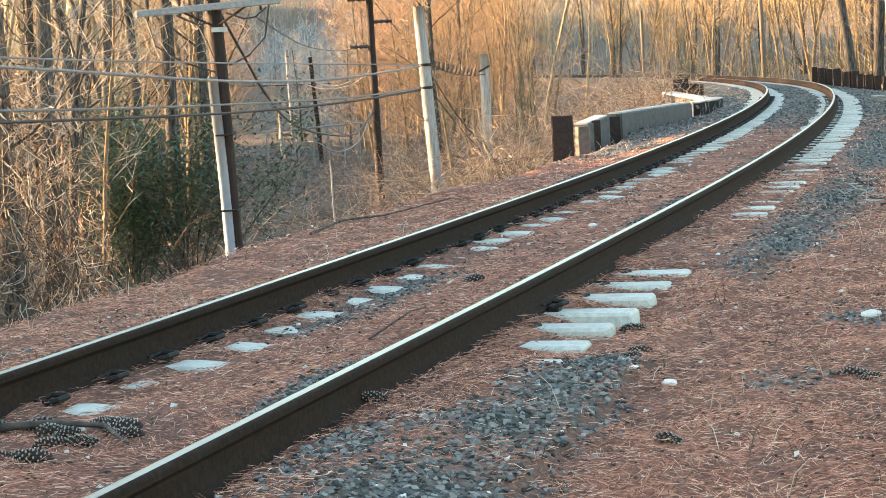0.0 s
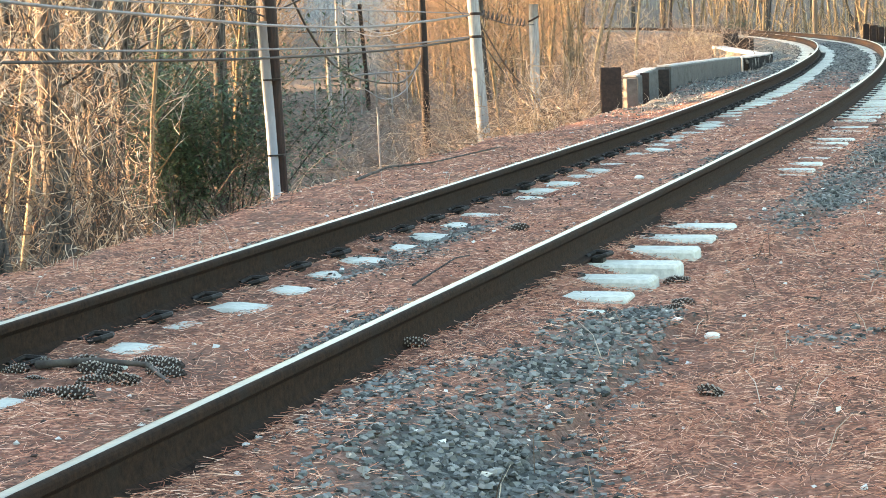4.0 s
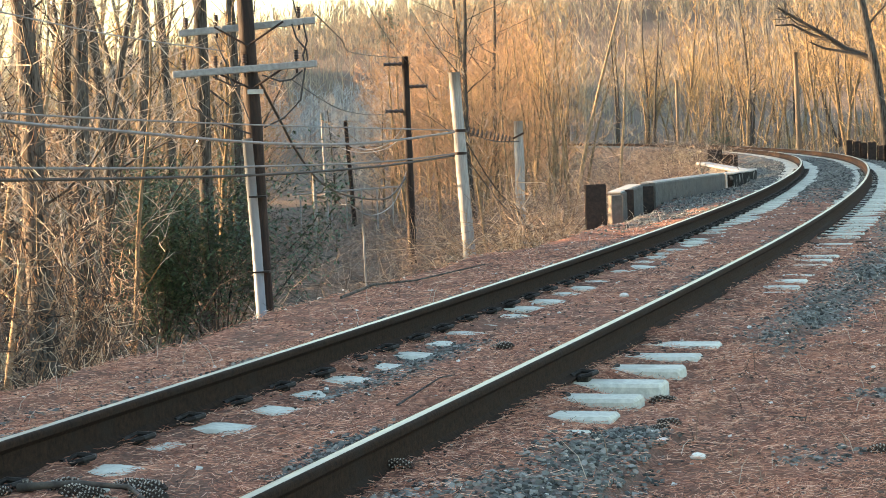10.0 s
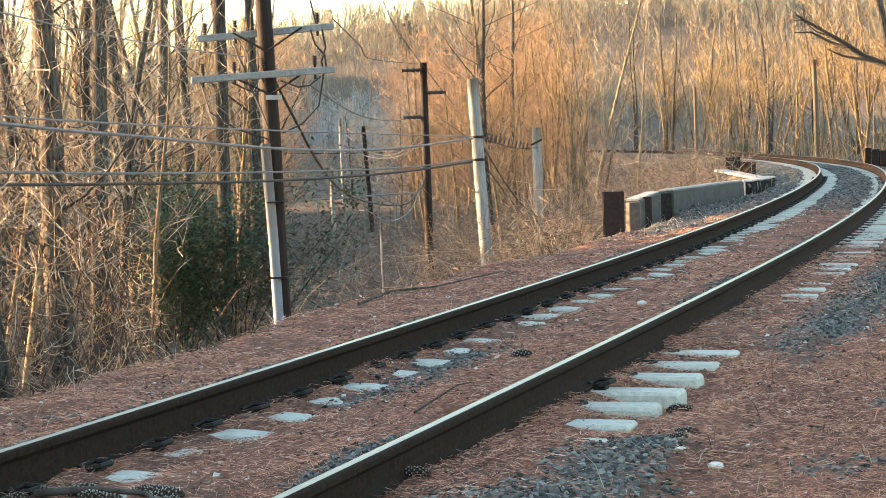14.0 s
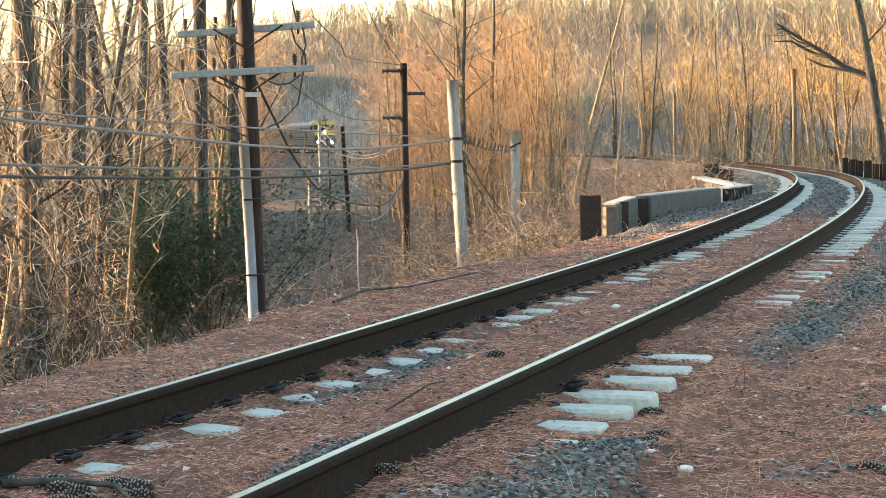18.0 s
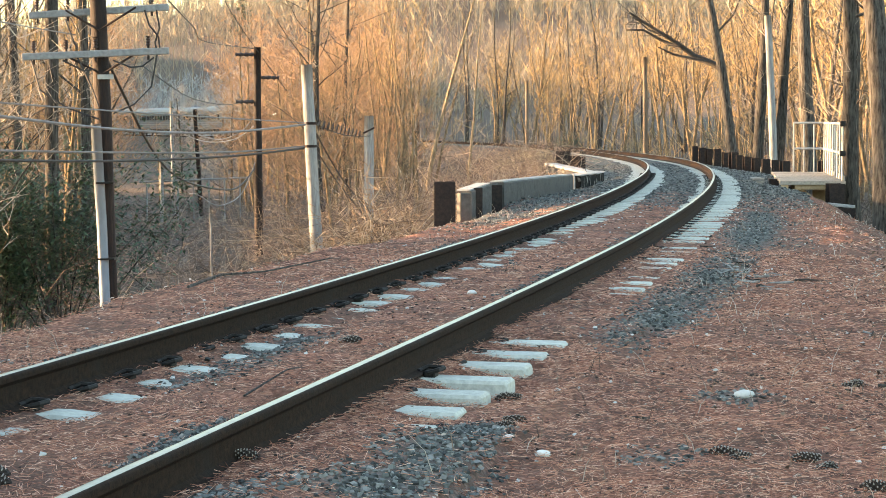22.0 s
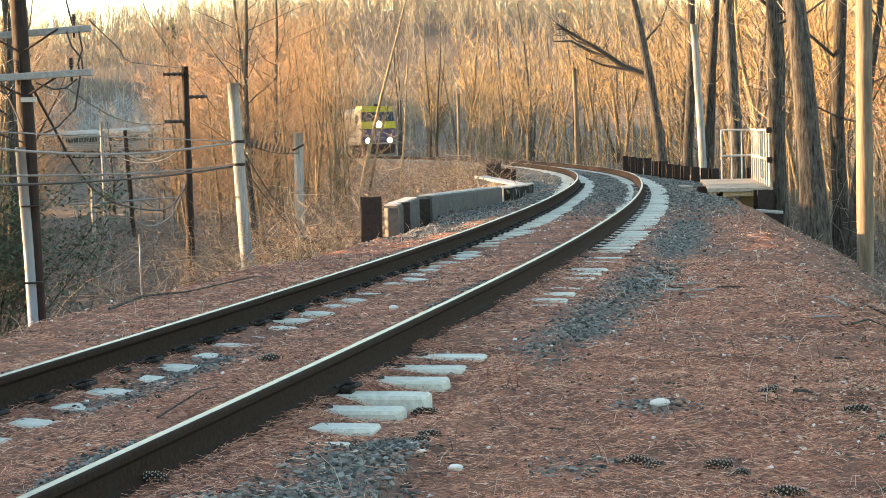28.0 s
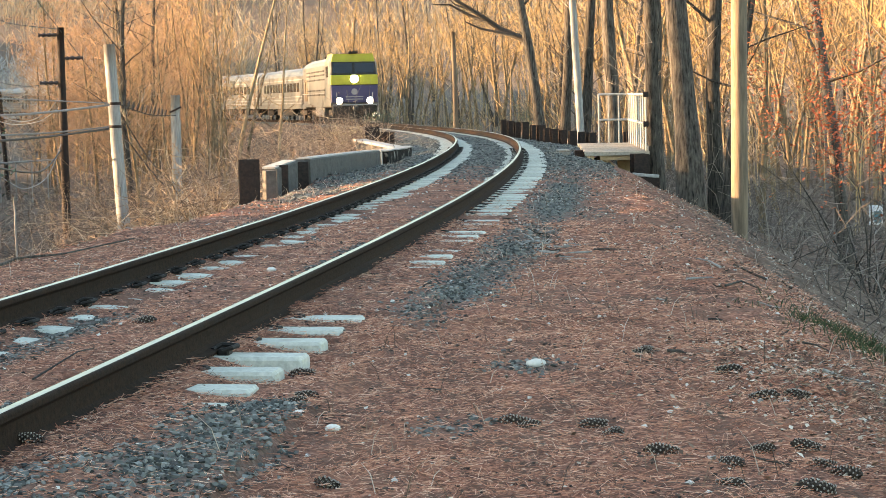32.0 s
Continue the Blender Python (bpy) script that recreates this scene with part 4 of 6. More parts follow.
def brush(name, label, n, s_range, u_range, tall, seed, where=None, material=BRUSH, thick=0.008, low=None):
    """Tangled leafless stems: arching canes rooted on the slope."""
    soup = Soup()
    r_ = random.Random(seed)
    made = 0
    while made < n:
        s, u = r_.uniform(*s_range), r_.uniform(*u_range)
        if where and not where(s, u, r_):
            continue
        made += 1
        x, y, _z = line(s, u)
        z = float(ground_z(s, u))
        if (x + 7.5) ** 2 + (y - 37.5) ** 2 < 9 and name != "vines":
            continue
        h, a = r_.uniform(*tall), r_.uniform(0, 6.28)
        if name == "underbrush" and s < 28 and r_.random() < 0.93:
            continue
        if low is not None and math.degrees(math.atan2(x, y)) > -14.5:
            h = min(h, low - z + r_.uniform(-0.5, 0.5))
            if h < 0.25:
                continue
        w = r_.uniform(0.6, 1.5) * thick
        p, d, pts = (x, y, z - 0.05), [math.cos(a) * 0.35, math.sin(a) * 0.35, 1.0], []
        droop = r_.uniform(0.1, 0.75)
        for k in range(6):
            pts.append(p)
            d = [d[0] + r_.uniform(-0.45, 0.45), d[1] + r_.uniform(-0.45, 0.45), d[2] - droop * 0.55 + r_.uniform(-0.35, 0.35)]
            l = h * 0.27 / math.sqrt(d[0] ** 2 + d[1] ** 2 + d[2] ** 2)
            p = (p[0] + d[0] * l, p[1] + d[1] * l, max(p[2] + d[2] * l, z + 0.05))
        soup.stick(pts, [w * (1 - 0.14 * k) for k in range(6)], 3)
        for _ in range(3):
            p = pts[r_.randint(1, 4)]
            b = r_.uniform(0, 6.28)
            l = h * r_.uniform(0.12, 0.4)
            e = r_.uniform(-0.4, 0.9)
            soup.stick([p, (p[0] + math.cos(b) * l * 0.5, p[1] + math.sin(b) * l * 0.5, p[2] + l * e * 0.7), (p[0] + math.cos(b + 0.5) * l, p[1] + math.sin(b + 0.5) * l, p[2] + l * e)], (w * 0.7, w * 0.55, w * 0.25), 3)
    return tagged(soup.done(name, material), label, "brush", kind="stuff")


def off_valley(s, u, r_):
    x, y, _z = line(s, u)
    return not -8.9 < math.degrees(math.atan2(x, y)) < -5.4 or r_.random() < 0.12


brush("underbrush", "tangled brown leafless brush on the embankment slope", 3800, (10, 75), (-24, -3.6), (0.8, 2.6), 31, off_valley, low=-1.0, thick=0.006)
brush("low_brush", "low brush in the valley, darkened for shade", 2900, (25, 130), (-34, -5.0), (0.5, 1.5), 35, material=SHADE_BRUSH, low=-1.3, thick=0.011)
brush("roadside_brush", "leafless brush below the embankment, darkened for shade", 2600, (14, 75), (5.0, 24), (0.8, 2.8), 32, material=SHADE_BRUSH)
brush("shoulder_brush", "pale dry stems along the track shoulder", 1100, (24, 80), (-6.0, -3.4), (0.6, 2.2), 33, lambda s, u, r_: r_.random() < (0.12 if s < 33 else 1), thick=0.007)
brush("edge_brush", "golden brown brush along the foot of the embankment", 1700, (42, 128), (-9.5, -2.7), (0.5, 1.7), 37, thick=0.008)
brush("pale_canes", "tall pale dry canes standing round the weathered pole", 300, (27, 46), (-7.0, -3.9), (1.0, 2.2), 39, lambda s, u, r_: -4.6 < math.degrees(math.atan2(*line(s, u)[:2])) < -0.6, CANES, 0.009)
brush("straw_grass", "pale straw-coloured dry grass along the far shoulder", 1500, (68, 112), (-4.4, -2.9), (0.3, 0.7), 38, material=STRAW, thick=0.012)
brush("valley_brush", "reddish brown brush filling the valley", 1700, (70, 200), (-40, -4.5), (0.8, 2.4), 34, off_valley, thick=0.012)


brush("bramble_tangle", "brown bramble tangle at the foot of the vine-clad trees", 420, (12, 24), (-12, -4.6), (0.4, 1.2), 36, lambda s, u, r_: math.degrees(math.atan2(*line(s, u)[:2])) < -14.5, PALE_VINE, 0.0045)


def curl(r_, p, d, step, n, bend, sag=0.0):
    """Points of a crooked, curling stem."""
    turn = [r_.uniform(-bend, bend) for _ in range(3)]
    pts = []
    for _ in range(n):
        pts.append(p)
        d = [d[c] + turn[c] + r_.uniform(-bend, bend) * 0.8 for c in range(3)]
        d[2] -= sag
        l = math.sqrt(d[0] ** 2 + d[1] ** 2 + d[2] ** 2) or 1
        d = [c / l for c in d]
        p = tuple(p[c] + d[c] * step for c in range(3))
    return pts


def vines():
    """Long hanging vine stems that wrap the trunks at the edge of the bank."""
    soup = Soup()
    r_ = random.Random(14)
    for cx, cy, spread, top, n in ((-8.35, 28.0, 0.3, 6.5, 330), (-8.0, 30.3, 0.3, 6.5, 330), (-8.9, 27.5, 0.9, 3.0, 120), (-7.4, 28.6, 0.75, 0.2, 260), (-8.0, 29.5, 0.9, 1.2, 200), (-6.9, 29.0, 0.7, -0.9, 200), (-9.8, 33.0, 1.2, 3.5, 80), (-9.3, 26.0, 1.2, 1.0, 90), (-10.2, 42.0, 0.3, 5.0, 50)):
        for _ in range(n):
            x, y = cx + r_.gauss(0, spread * 0.6), cy + r_.gauss(0, spread * 0.6)
            g = place_z(x, y)
            z = g + r_.uniform(0.15, 1.0) * (top - g)
            pts = curl(r_, (x, y, z), [r_.uniform(-0.3, 0.3), r_.uniform(-0.3, 0.3), -1], r_.uniform(0.04, 0.11), 8, 0.5, 0.18)
            pts = [(a, b, max(c, g - 0.05)) for a, b, c in pts]
            w = r_.uniform(0.003, 0.0085)
            soup.stick(pts, [w] * 7 + [w * 0.5], 3)
    tagged(soup.done("vines", PALE_VINE), "tangle of dry brown vines hanging on the trunks", "vines", kind="stuff")


vines()


def tangle():
    """Fine crooked twigs that fill the air between the vine-clad trunks."""
    soup = Soup()
    r_ = random.Random(15)
    made = 0
    while made < 10000:
        x, y = r_.uniform(-12.5, -6.0), r_.uniform(21, 36)
        az = math.degrees(math.atan2(x, y))
        g = place_z(x, y)
        top = 0.0 + 3.2 * min(max((-13.0 - az) / 3.0, 0), 1)
        z = g + (r_.random() ** 1.3) * (top - g)
        if az > -12.2 or (y < 27.0 and r_.random() < 0.8) or r_.random() > 0.2 + 0.8 * float(wave(x * 1.1, z * 1.1 + y * 0.4, 1)) ** 2 * 2:
            continue
        made += 1
        a, e = r_.uniform(0, 6.28), r_.uniform(-1.6, 0.9)
        pts = curl(r_, (x, y, z), [math.cos(a), math.sin(a), e], r_.uniform(0.03, 0.07), 5, 0.45, 0.1)
        w = r_.uniform(0.0025, 0.006)
        soup.stick(pts, (w, w, w * 0.9, w * 0.7, w * 0.3), 3)
    tagged(soup.done("twig_tangle", PALE_VINE), "fine crooked vine twigs tangled between the trunks", "vines", kind="stuff")


tangle()


def leafy(name, label, category, x, y, z0, size, n, leaf_l, leaf_w, material, seed, stems=9, low=0.0, group=""):
    """A shrub: bent stems and many separate folded leaves set in clumps with gaps."""
    r_ = random.Random(seed)
    root = thing(name, label, category, pose(x, y, z0), group)
    wood, leaf = Soup(), Soup()
    clumps = []
    for k in range(stems):
        a, t = r_.uniform(0, 6.28), r_.uniform(0.1, 0.8)
        pts, rad = grow(wood, (0.0, 0.0, -0.1), (math.cos(a) * t, math.sin(a) * t, 1), size[2] * r_.uniform(0.6, 1.05), 0.02, 1, r_, 0.25, 5, 4)
        clumps += pts[2:]
        for p in pts[1:]:
            b = r_.uniform(0, 6.28)
            q, _r = grow(wood, p, (math.cos(b), math.sin(b), r_.uniform(-0.1, 0.6)), size[0] * r_.uniform(0.2, 0.5), 0.009, 2, r_, 0.3, 3, 3)
            clumps += q[1:]
    clumps = [c for c in clumps if c[2] > low]
    for _ in range(n):
        c = r_.choice(clumps)
        p = (c[0] * 1.0 + r_.gauss(0, 0.13) * size[0], c[1] + r_.gauss(0, 0.13) * size[1], c[2] + r_.gauss(0, 0.09) * size[2])
        a, t = r_.uniform(0, 6.28), r_.uniform(-0.7, 0.6)
        d = (math.cos(a) * math.cos(t), math.sin(a) * math.cos(t), math.sin(t))
        leaf.leaf(p, d, (-math.sin(a), math.cos(a), 0.0), leaf_l * r_.uniform(0.6, 1.3), leaf_w * r_.uniform(0.7, 1.2))
    wood.done("branching_stem", BARK, root)
    leaf.done("foliage", material, root)
    return root


leafy("evergreen_shrub", "dark green evergreen shrub among bare trees", "shrub", -7.3, 40.5, -3.4, (1.7, 1.2, 4.3), 9500, 0.15, 0.055, GREEN, 51, 17, 1.5)
leafy("evergreen_shrub", "dark green evergreen shrub among bare trees", "shrub", -8.2, 40.0, -3.3, (1.4, 1.0, 3.6), 5500, 0.15, 0.055, GREEN, 52, 12, 0.8)
leafy("evergreen_shrub", "sparse green evergreen under tall trees", "shrub", -10.6, 40.0, -3.4, (1.2, 1.0, 4.2), 1500, 0.10, 0.03, GREEN, 53, 7)
leafy("young_conifer", "small green conifer behind the steel piles", "conifer", 10.6, 76.0, -1.6, (0.9, 0.9, 3.2), 2600, 0.12, 0.02, GREEN, 54, 8)
leafy("russet_shrub", "shrub with red-brown winter leaves below the bank", "shrub", 11.6, 38.0, -2.9, (1.1, 1.1, 5.6), 3600, 0.1, 0.06, RED_LEAF, 55, 11, 2.7)
leafy("dry_leaf_shrub", "small shrub with pale dry leaves on the bank", "shrub", 7.3, 24.3, -1.9, (0.5, 0.5, 0.7), 160, 0.06, 0.035, LEAF_LITTER, 56, 6)
leafy("low_evergreen", "low green bush at the foot of the far woods", "shrub", 8.9, 140.0, -1.4, (1.8, 1.5, 1.6), 1500, 0.16, 0.06, GREEN, 57, 9)


def broken_bough():
    """A dead bough hanging from a tree at the edge of the woods."""
    root = thing("broken_bough", "dark dead bough hanging from a tree", "bough")
    r_ = random.Random(61)
    for pts, r in (([(11.6, 85, 3.2), (10.45, 85, 3.7), (9.53, 85, 4.35), (8.73, 85, 4.85), (7.8, 85, 5.45)], 0.14), ([(9.9, 85, 4.0), (9.1, 85.2, 4.35), (8.4, 85.2, 4.76), (7.7, 85.2, 4.76)], 0.08), ([(10.9, 84.8, 3.45), (9.6, 84.8, 3.75), (8.95, 84.8, 4.05)], 0.07), ([(9.3, 85, 4.5), (8.6, 85.1, 4.75), (8.1, 85.1, 5.2)], 0.05)):
        part("limb", tube(pts, [r * (1 - 0.7 * i / (len(pts) - 1)) for i in range(len(pts))], 7), DARK_BARK, root, smooth=True)
    twigs = Soup()
    for _ in range(60):
        q = r_.random()
        p = (11.4 - 3.6 * q, 85 + r_.uniform(-0.2, 0.2), 3.3 + 2.1 * q)
        grow(twigs, p, (r_.uniform(-1, 0.3), r_.uniform(-0.5, 0.5), r_.uniform(-0.3, 0.9)), r_.uniform(0.4, 1.3), 0.018, 2, r_, 0.3, 3, 3)
    twigs.done("twig_spray", DARK_BARK, root)


DARK_BARK = surface("dark_dead_bark", (0.025, 0.02, 0.017), (0.07, 0.06, 0.05), 0.05, 0.9, 0, 0.4)
broken_bough()

# ---- poles and wires ----
def pole(label, x, y, z0, z1, r0, r1, material, lean=(0, 0), sides=14):
    """A round tapering pole with a weathered, slightly uneven top. lean: how far its top stands aside."""
    root = thing("utility_pole", label, "utility pole", pose(x, y, z0))
    h = z1 - z0
    r_ = random.Random(int(x * 100 + y))
    n = 8
    pts = [(lean[0] * i / n + 0.012 * r_.uniform(-1, 1), lean[1] * i / n, -0.3 + (h + 0.3) * i / n) for i in range(n + 1)]
    part("pole", tube(pts, [(r0 + (r1 - r0) * i / n) * r_.uniform(0.97, 1.03) for i in range(n + 1)], sides), material, root, smooth=True)
    return root


def insulator(parent, x, y, z, h=0.2, r=0.05, m=None):
    bm = bmesh.new()
    n = 7
    add_tube(bm, [(x, y, z + h * i / n) for i in range(n + 1)], [r * (1.0 if i % 2 else 0.55) for i in range(n + 1)], 10)
    if m is not None:
        bmesh.ops.transform(bm, matrix=m, verts=bm.verts[:])
    return part("insulator", bm, CERAMIC, parent, "dark ribbed insulator")


def crossarm(root, x0, x1, y, z0, z1, pins):
    t = math.degrees(math.atan2(z1 - z0, x1 - x0))
    m = pose((x0 + x1) / 2, y, (z0 + z1) / 2, 0, -t, 0)
    l = math.hypot(x1 - x0, z1 - z0) / 2
    arm = part("crossarm", box(-l, l, -0.05, 0.05, -0.06, 0.06, m, 0.012), ARM_GREY, root, "weathered grey timber crossarm")
    for q in pins:
        x = x0 + (x1 - x0) * q
        z = z0 + (z1 - z0) * q
        part("pin", tube([(x, y, z - 0.14), (x, y, z + 0.17)], 0.022, 6), STEEL_BROWN, arm, "dark steel pin")
        insulator(arm, x, y, z + 0.1, 0.16, 0.045)
    return arm


def build_poles():
    p = pole("dark creosoted utility pole with grey crossarms and a grey conduit", -5.6, 36.0, -3.3, 6.0, 0.155, 0.135, POLE_DARK, (-0.24, 0))
    ox, oz = -5.6, -3.3
    crossarm(p, -7.05 - ox, -4.55 - ox, -0.19, 2.26 - oz, 2.36 - oz, (0.08, 0.3, 0.5, 0.86))
    crossarm(p, -7.0 - ox, -4.6 - ox, 0.2, 2.98 - oz, 3.12 - oz, (0.06, 0.28, 0.88))
    for a, b in (((-6.35, 2.3), (-5.72, 1.98)), ((-5.1, 2.32), (-5.72, 1.95)), ((-6.3, 3.05), (-5.72, 2.7)), ((-5.1, 3.1), (-5.72, 2.72))):
        part("brace", tube([(a[0] - ox, -0.2, a[1] - oz), (b[0] - ox, -0.17, b[1] - oz)], 0.02, 6), STEEL_BROWN, p, "dark steel brace")
    part("bracket", box(-0.17, 0.1, -0.21, -0.15, 1.88 - oz, 1.96 - oz), RAIL_WHITE, p, "pale metal bracket")
    part("conduit", tube([(-0.06, -0.24, -2.6 - oz), (-0.12, -0.24, -0.6 - oz), (-0.2, -0.25, 1.12 - oz)], 0.088, 14), PIPE_GREY, p, "pale grey conduit riser", True)
    for z in (-1.2, 0.1):
        part("strap", box(-0.2, 0.1, -0.34, -0.1, z - oz, z + 0.03 - oz), CLIP_STEEL, p)
    for pts in ([(-4.75, 3.05), (-4.7, 2.75), (-4.78, 2.5), (-4.75, 2.35)], [(-4.95, 3.05), (-4.88, 2.8), (-4.72, 2.6), (-4.7, 2.4)], [(-4.75, 2.3), (-4.85, 1.75), (-5.15, 1.45), (-5.5, 1.3)], [(-4.8, 2.25), (-5.0, 2.1), (-5.2, 2.08), (-5.5, 2.2)],
                [(-6.9, 2.25), (-6.75, 1.7), (-6.3, 1.4), (-5.75, 1.2)], [(-6.3, 2.9), (-6.2, 2.6), (-6.1, 2.4)], [(-6.35, 2.2), (-6.0, 2.02), (-5.8, 2.05)], [(-6.1, 2.25), (-5.85, 1.7), (-5.75, 1.4)], [(-4.85, 3.15), (-4.95, 3.6), (-4.8, 4.1)], [(-6.75, 3.05), (-6.55, 3.45), (-6.2, 3.9)]):
        part("jumper_wire", tube([(x - ox, -0.22, z - oz) for x, z in pts], 0.016, 5), WIRE, p, "slack black jumper wire")

    p = pole("silvery weathered wooden pole leaning beside the track", -2.56, 46.0, -3.0, 2.38, 0.15, 0.125, POLE_GREY, (-0.27, 0))
    for z in (1.1, 0.6):
        part("clamp", tube([(-0.22, -0.16, z + 3.0), (-0.22, 0.16, z + 3.0)], 0.02, 6), STEEL_BROWN, p)
        part("band", tube([(-0.2, 0, z + 2.97), (-0.2, 0, z + 3.03)], 0.142, 12), STEEL_BROWN, p, "dark steel band")
    p = pole("dark slim utility pole with horizontal insulators", -5.95, 70.0, -4.6, 3.58, 0.15, 0.12, POLE_DARK)
    for z, side in ((3.34, -1), (2.57, 1), (1.77, -1)):
        m = pose(0.1 * side, 0, z + 4.6, 0, 90 * side, 0)
        insulator(p, 0, 0, 0, 0.62, 0.075, m)
    p = pole("grey weathered wooden pole standing in brush", -1.86, 58.0, -3.2, 1.28, 0.145, 0.13, POLE_GREY)
    part("bracket", tube([(-0.15, -0.15, 4.0), (0.16, -0.15, 4.15)], 0.03, 6), STEEL_BROWN, p)
    pole("slender pale pole beyond the curve", 6.5, 150.0, -2.2, 3.86, 0.14, 0.11, POLE_TAN)
    pole("tall slender pale pole at the foot of the woods", 11.64, 116.0, -2.4, 4.55, 0.16, 0.12, POLE_TAN, (-0.12, 0))
    pole("round tan wooden pole on the bank", 7.46, 31.0, -2.4, 6.5, 0.125, 0.112, POLE_TAN, (0.04, 0))
    pole("pale grey pole behind the platform", 10.75, 66.0, -2.4, 4.4, 0.13, 0.11, POLE_GREY, (-0.34, 0))
    pole("thin dark pole far down the valley", -13.4, 120.0, -5.2, 1.75, 0.14, 0.11, POLE_DARK, (-0.4, 0))
    pole("thin pale pole far down the valley", -14.4, 115.0, -5.0, 2.2, 0.10, 0.08, POLE_GREY, (-0.1, 0))
    pole("short white post down the valley", -13.1, 100.0, -5.0, -0.9, 0.10, 0.10, POLE_GREY)
    pole("thin pale stake at the edge of the bank", -4.72, 44.0, -2.9, -0.78, 0.028, 0.02, POLE_GREY, (-0.03, 0), 6)
    pole("tall straight grey pole among the trees", -8.85, 48.0, -4.0, 9.0, 0.165, 0.14, BARK, (0.15, 0))


build_poles()


def wire(label, pts, r, material):
    """A cable through points, smoothed."""
    P = [Vector(p) for p in pts]
    fine = []
    for i in range(len(P) - 1):
        a, b, c, d = P[max(i - 1, 0)], P[i], P[i + 1], P[min(i + 2, len(P) - 1)]
        for k in range(6):
            t = k / 6
            fine.append(0.5 * (2 * b + (c - a) * t + (2 * a - 5 * b + 4 * c - d) * t * t + (3 * b - a - 3 * c + d) * t ** 3))
    fine.append(P[-1])
    tagged(part("overhead_wire", tube(fine, r, 6), material, smooth=True), label, "wire", "overhead wires")


wire("thin grey overhead wire", [(-12.0, 5.0, 2.45), (-9.5, 16.0, 1.95), (-7.43, 25.2, 1.6), (-6.53, 29.3, 1.47), (-5.28, 34.9, 1.33), (-2.87, 45.85, 1.11)], 0.014, WIRE_GREY)
wire("thick grey overhead cable", [(-12.0, 5.0, 3.3), (-9.5, 16.0, 2.2), (-7.44, 25.2, 1.52), (-6.53, 29.3, 1.30), (-5.29, 34.8, 1.03), (-4.13, 40.0, 0.94), (-2.87, 45.8, 1.07)], 0.025, WIRE_GREY)
wire("dull grey overhead cable", [(-12.0, 5.0, 1.7), (-8.04, 22.5, 0.97), (-7.45, 25.1, 0.91), (-6.54, 29.2, 0.78), (-5.3, 34.7, 0.65), (-3.98, 40.7, 0.56), (-2.88, 45.7, 0.60)], 0.019, WIRE_DULL)
wire("black overhead cable bundle", [(-12.0, 5.0, 1.6), (-8.04, 22.4, 0.86), (-7.45, 25.0, 0.76), (-6.55, 29.1, 0.64), (-5.31, 34.7, 0.51), (-3.99, 40.6, 0.48), (-2.88, 45.7, 0.56)], 0.024, WIRE)
wire("heavy black cable sagging between two poles", [(-5.65, 35.8, 2.3), (-5.74, 39, 1.52), (-6.0, 44, 0.62), (-6.53, 52, -0.16), (-6.73, 60, -0.72), (-6.33, 66, -0.99), (-6.05, 69.9, -0.45)], 0.028, WIRE)
wire("slack pale wire loop under the pole", [(-7.57, 60, -0.24), (-7.37, 62, -0.95), (-6.95, 61, -1.0), (-6.65, 64, -1.44), (-6.34, 68, -1.24), (-6.04, 69.9, -0.26)], 0.016, WIRE_GREY)
wire("slack pale wire loop beside the pole", [(-9.94, 80, 1.33), (-8.96, 78, 0.71), (-7.8, 75, 0.47), (-6.71, 72, 0.76), (-6.04, 70.1, 1.34)], 0.016, WIRE_GREY)
wire("pale wire running down the valley", [(-14.45, 115, 1.0), (-12.5, 105, 0.4), (-10, 92, 0.2), (-7.5, 78, 0.45), (-6.04, 70.1, 1.0)], 0.016, WIRE_GREY)
wire("dark guy wire from the weathered pole", [(-2.75, 46, 1.09), (-2.4, 52, -0.2), (-1.93, 57.9, -1.32)], 0.016, WIRE)
wire("second dark guy wire from the weathered pole", [(-2.72, 46, 0.64), (-2.4, 52, -0.45), (-1.96, 57.9, -1.5)], 0.016, WIRE)
wire("black wire with bundled spacers", [(-2.78, 46, 1.13), (-2.3, 52, 0.8), (-1.85, 57.8, 0.72)], 0.014, WIRE)
wire("thin dark upper wire", [(-4.6, 36, 3.25), (-5.3, 46, 3.2), (-6.57, 60, 3.4), (-5.97, 70, 3.52)], 0.012, WIRE)
wire("thin dark upper wire", [(-5.4, 50, 5.2), (-5.93, 60, 4.4), (-5.9, 70, 3.4), (-5.4, 76, 2.2)], 0.012, WIRE)
wire("thin dark middle wire", [(-5.01, 36, 2.1), (-5.88, 50, 1.72), (-6.3, 62, 1.62), (-6.5, 70, 1.74)], 0.012, WIRE)
wire("thin grey wire from the crossarm", [(-6.17, 36, 2.64), (-7.0, 29, 2.75), (-8.3, 20, 3.2)], 0.010, WIRE_GREY)
for k in range(11):
    q = 0.12 + 0.066 * k
    at = Vector((-2.78, 46, 1.13)).lerp(Vector((-1.85, 57.8, 0.7)), q)
    tagged(part("wire_spacer", tube([(at.x, at.y, at.z - 0.1), (at.x + 0.02, at.y, at.z - 0.02), (at.x + 0.05, at.y, at.z + 0.1)], [0.02, 0.04, 0.018], 6), CERAMIC), "small dark spacer hung on a wire", "wire spacer", "spacers on the wire")


# ---- bridge walls, piles, platform ----
def span(x0, y0, x1, y1):
    """Pose at a plan point with x along to the other, and the length."""
    return pose(x0, y0, 0, 0, 0, math.degrees(math.atan2(y1 - y0, x1 - x0))), math.hypot(x1 - x0, y1 - y0)


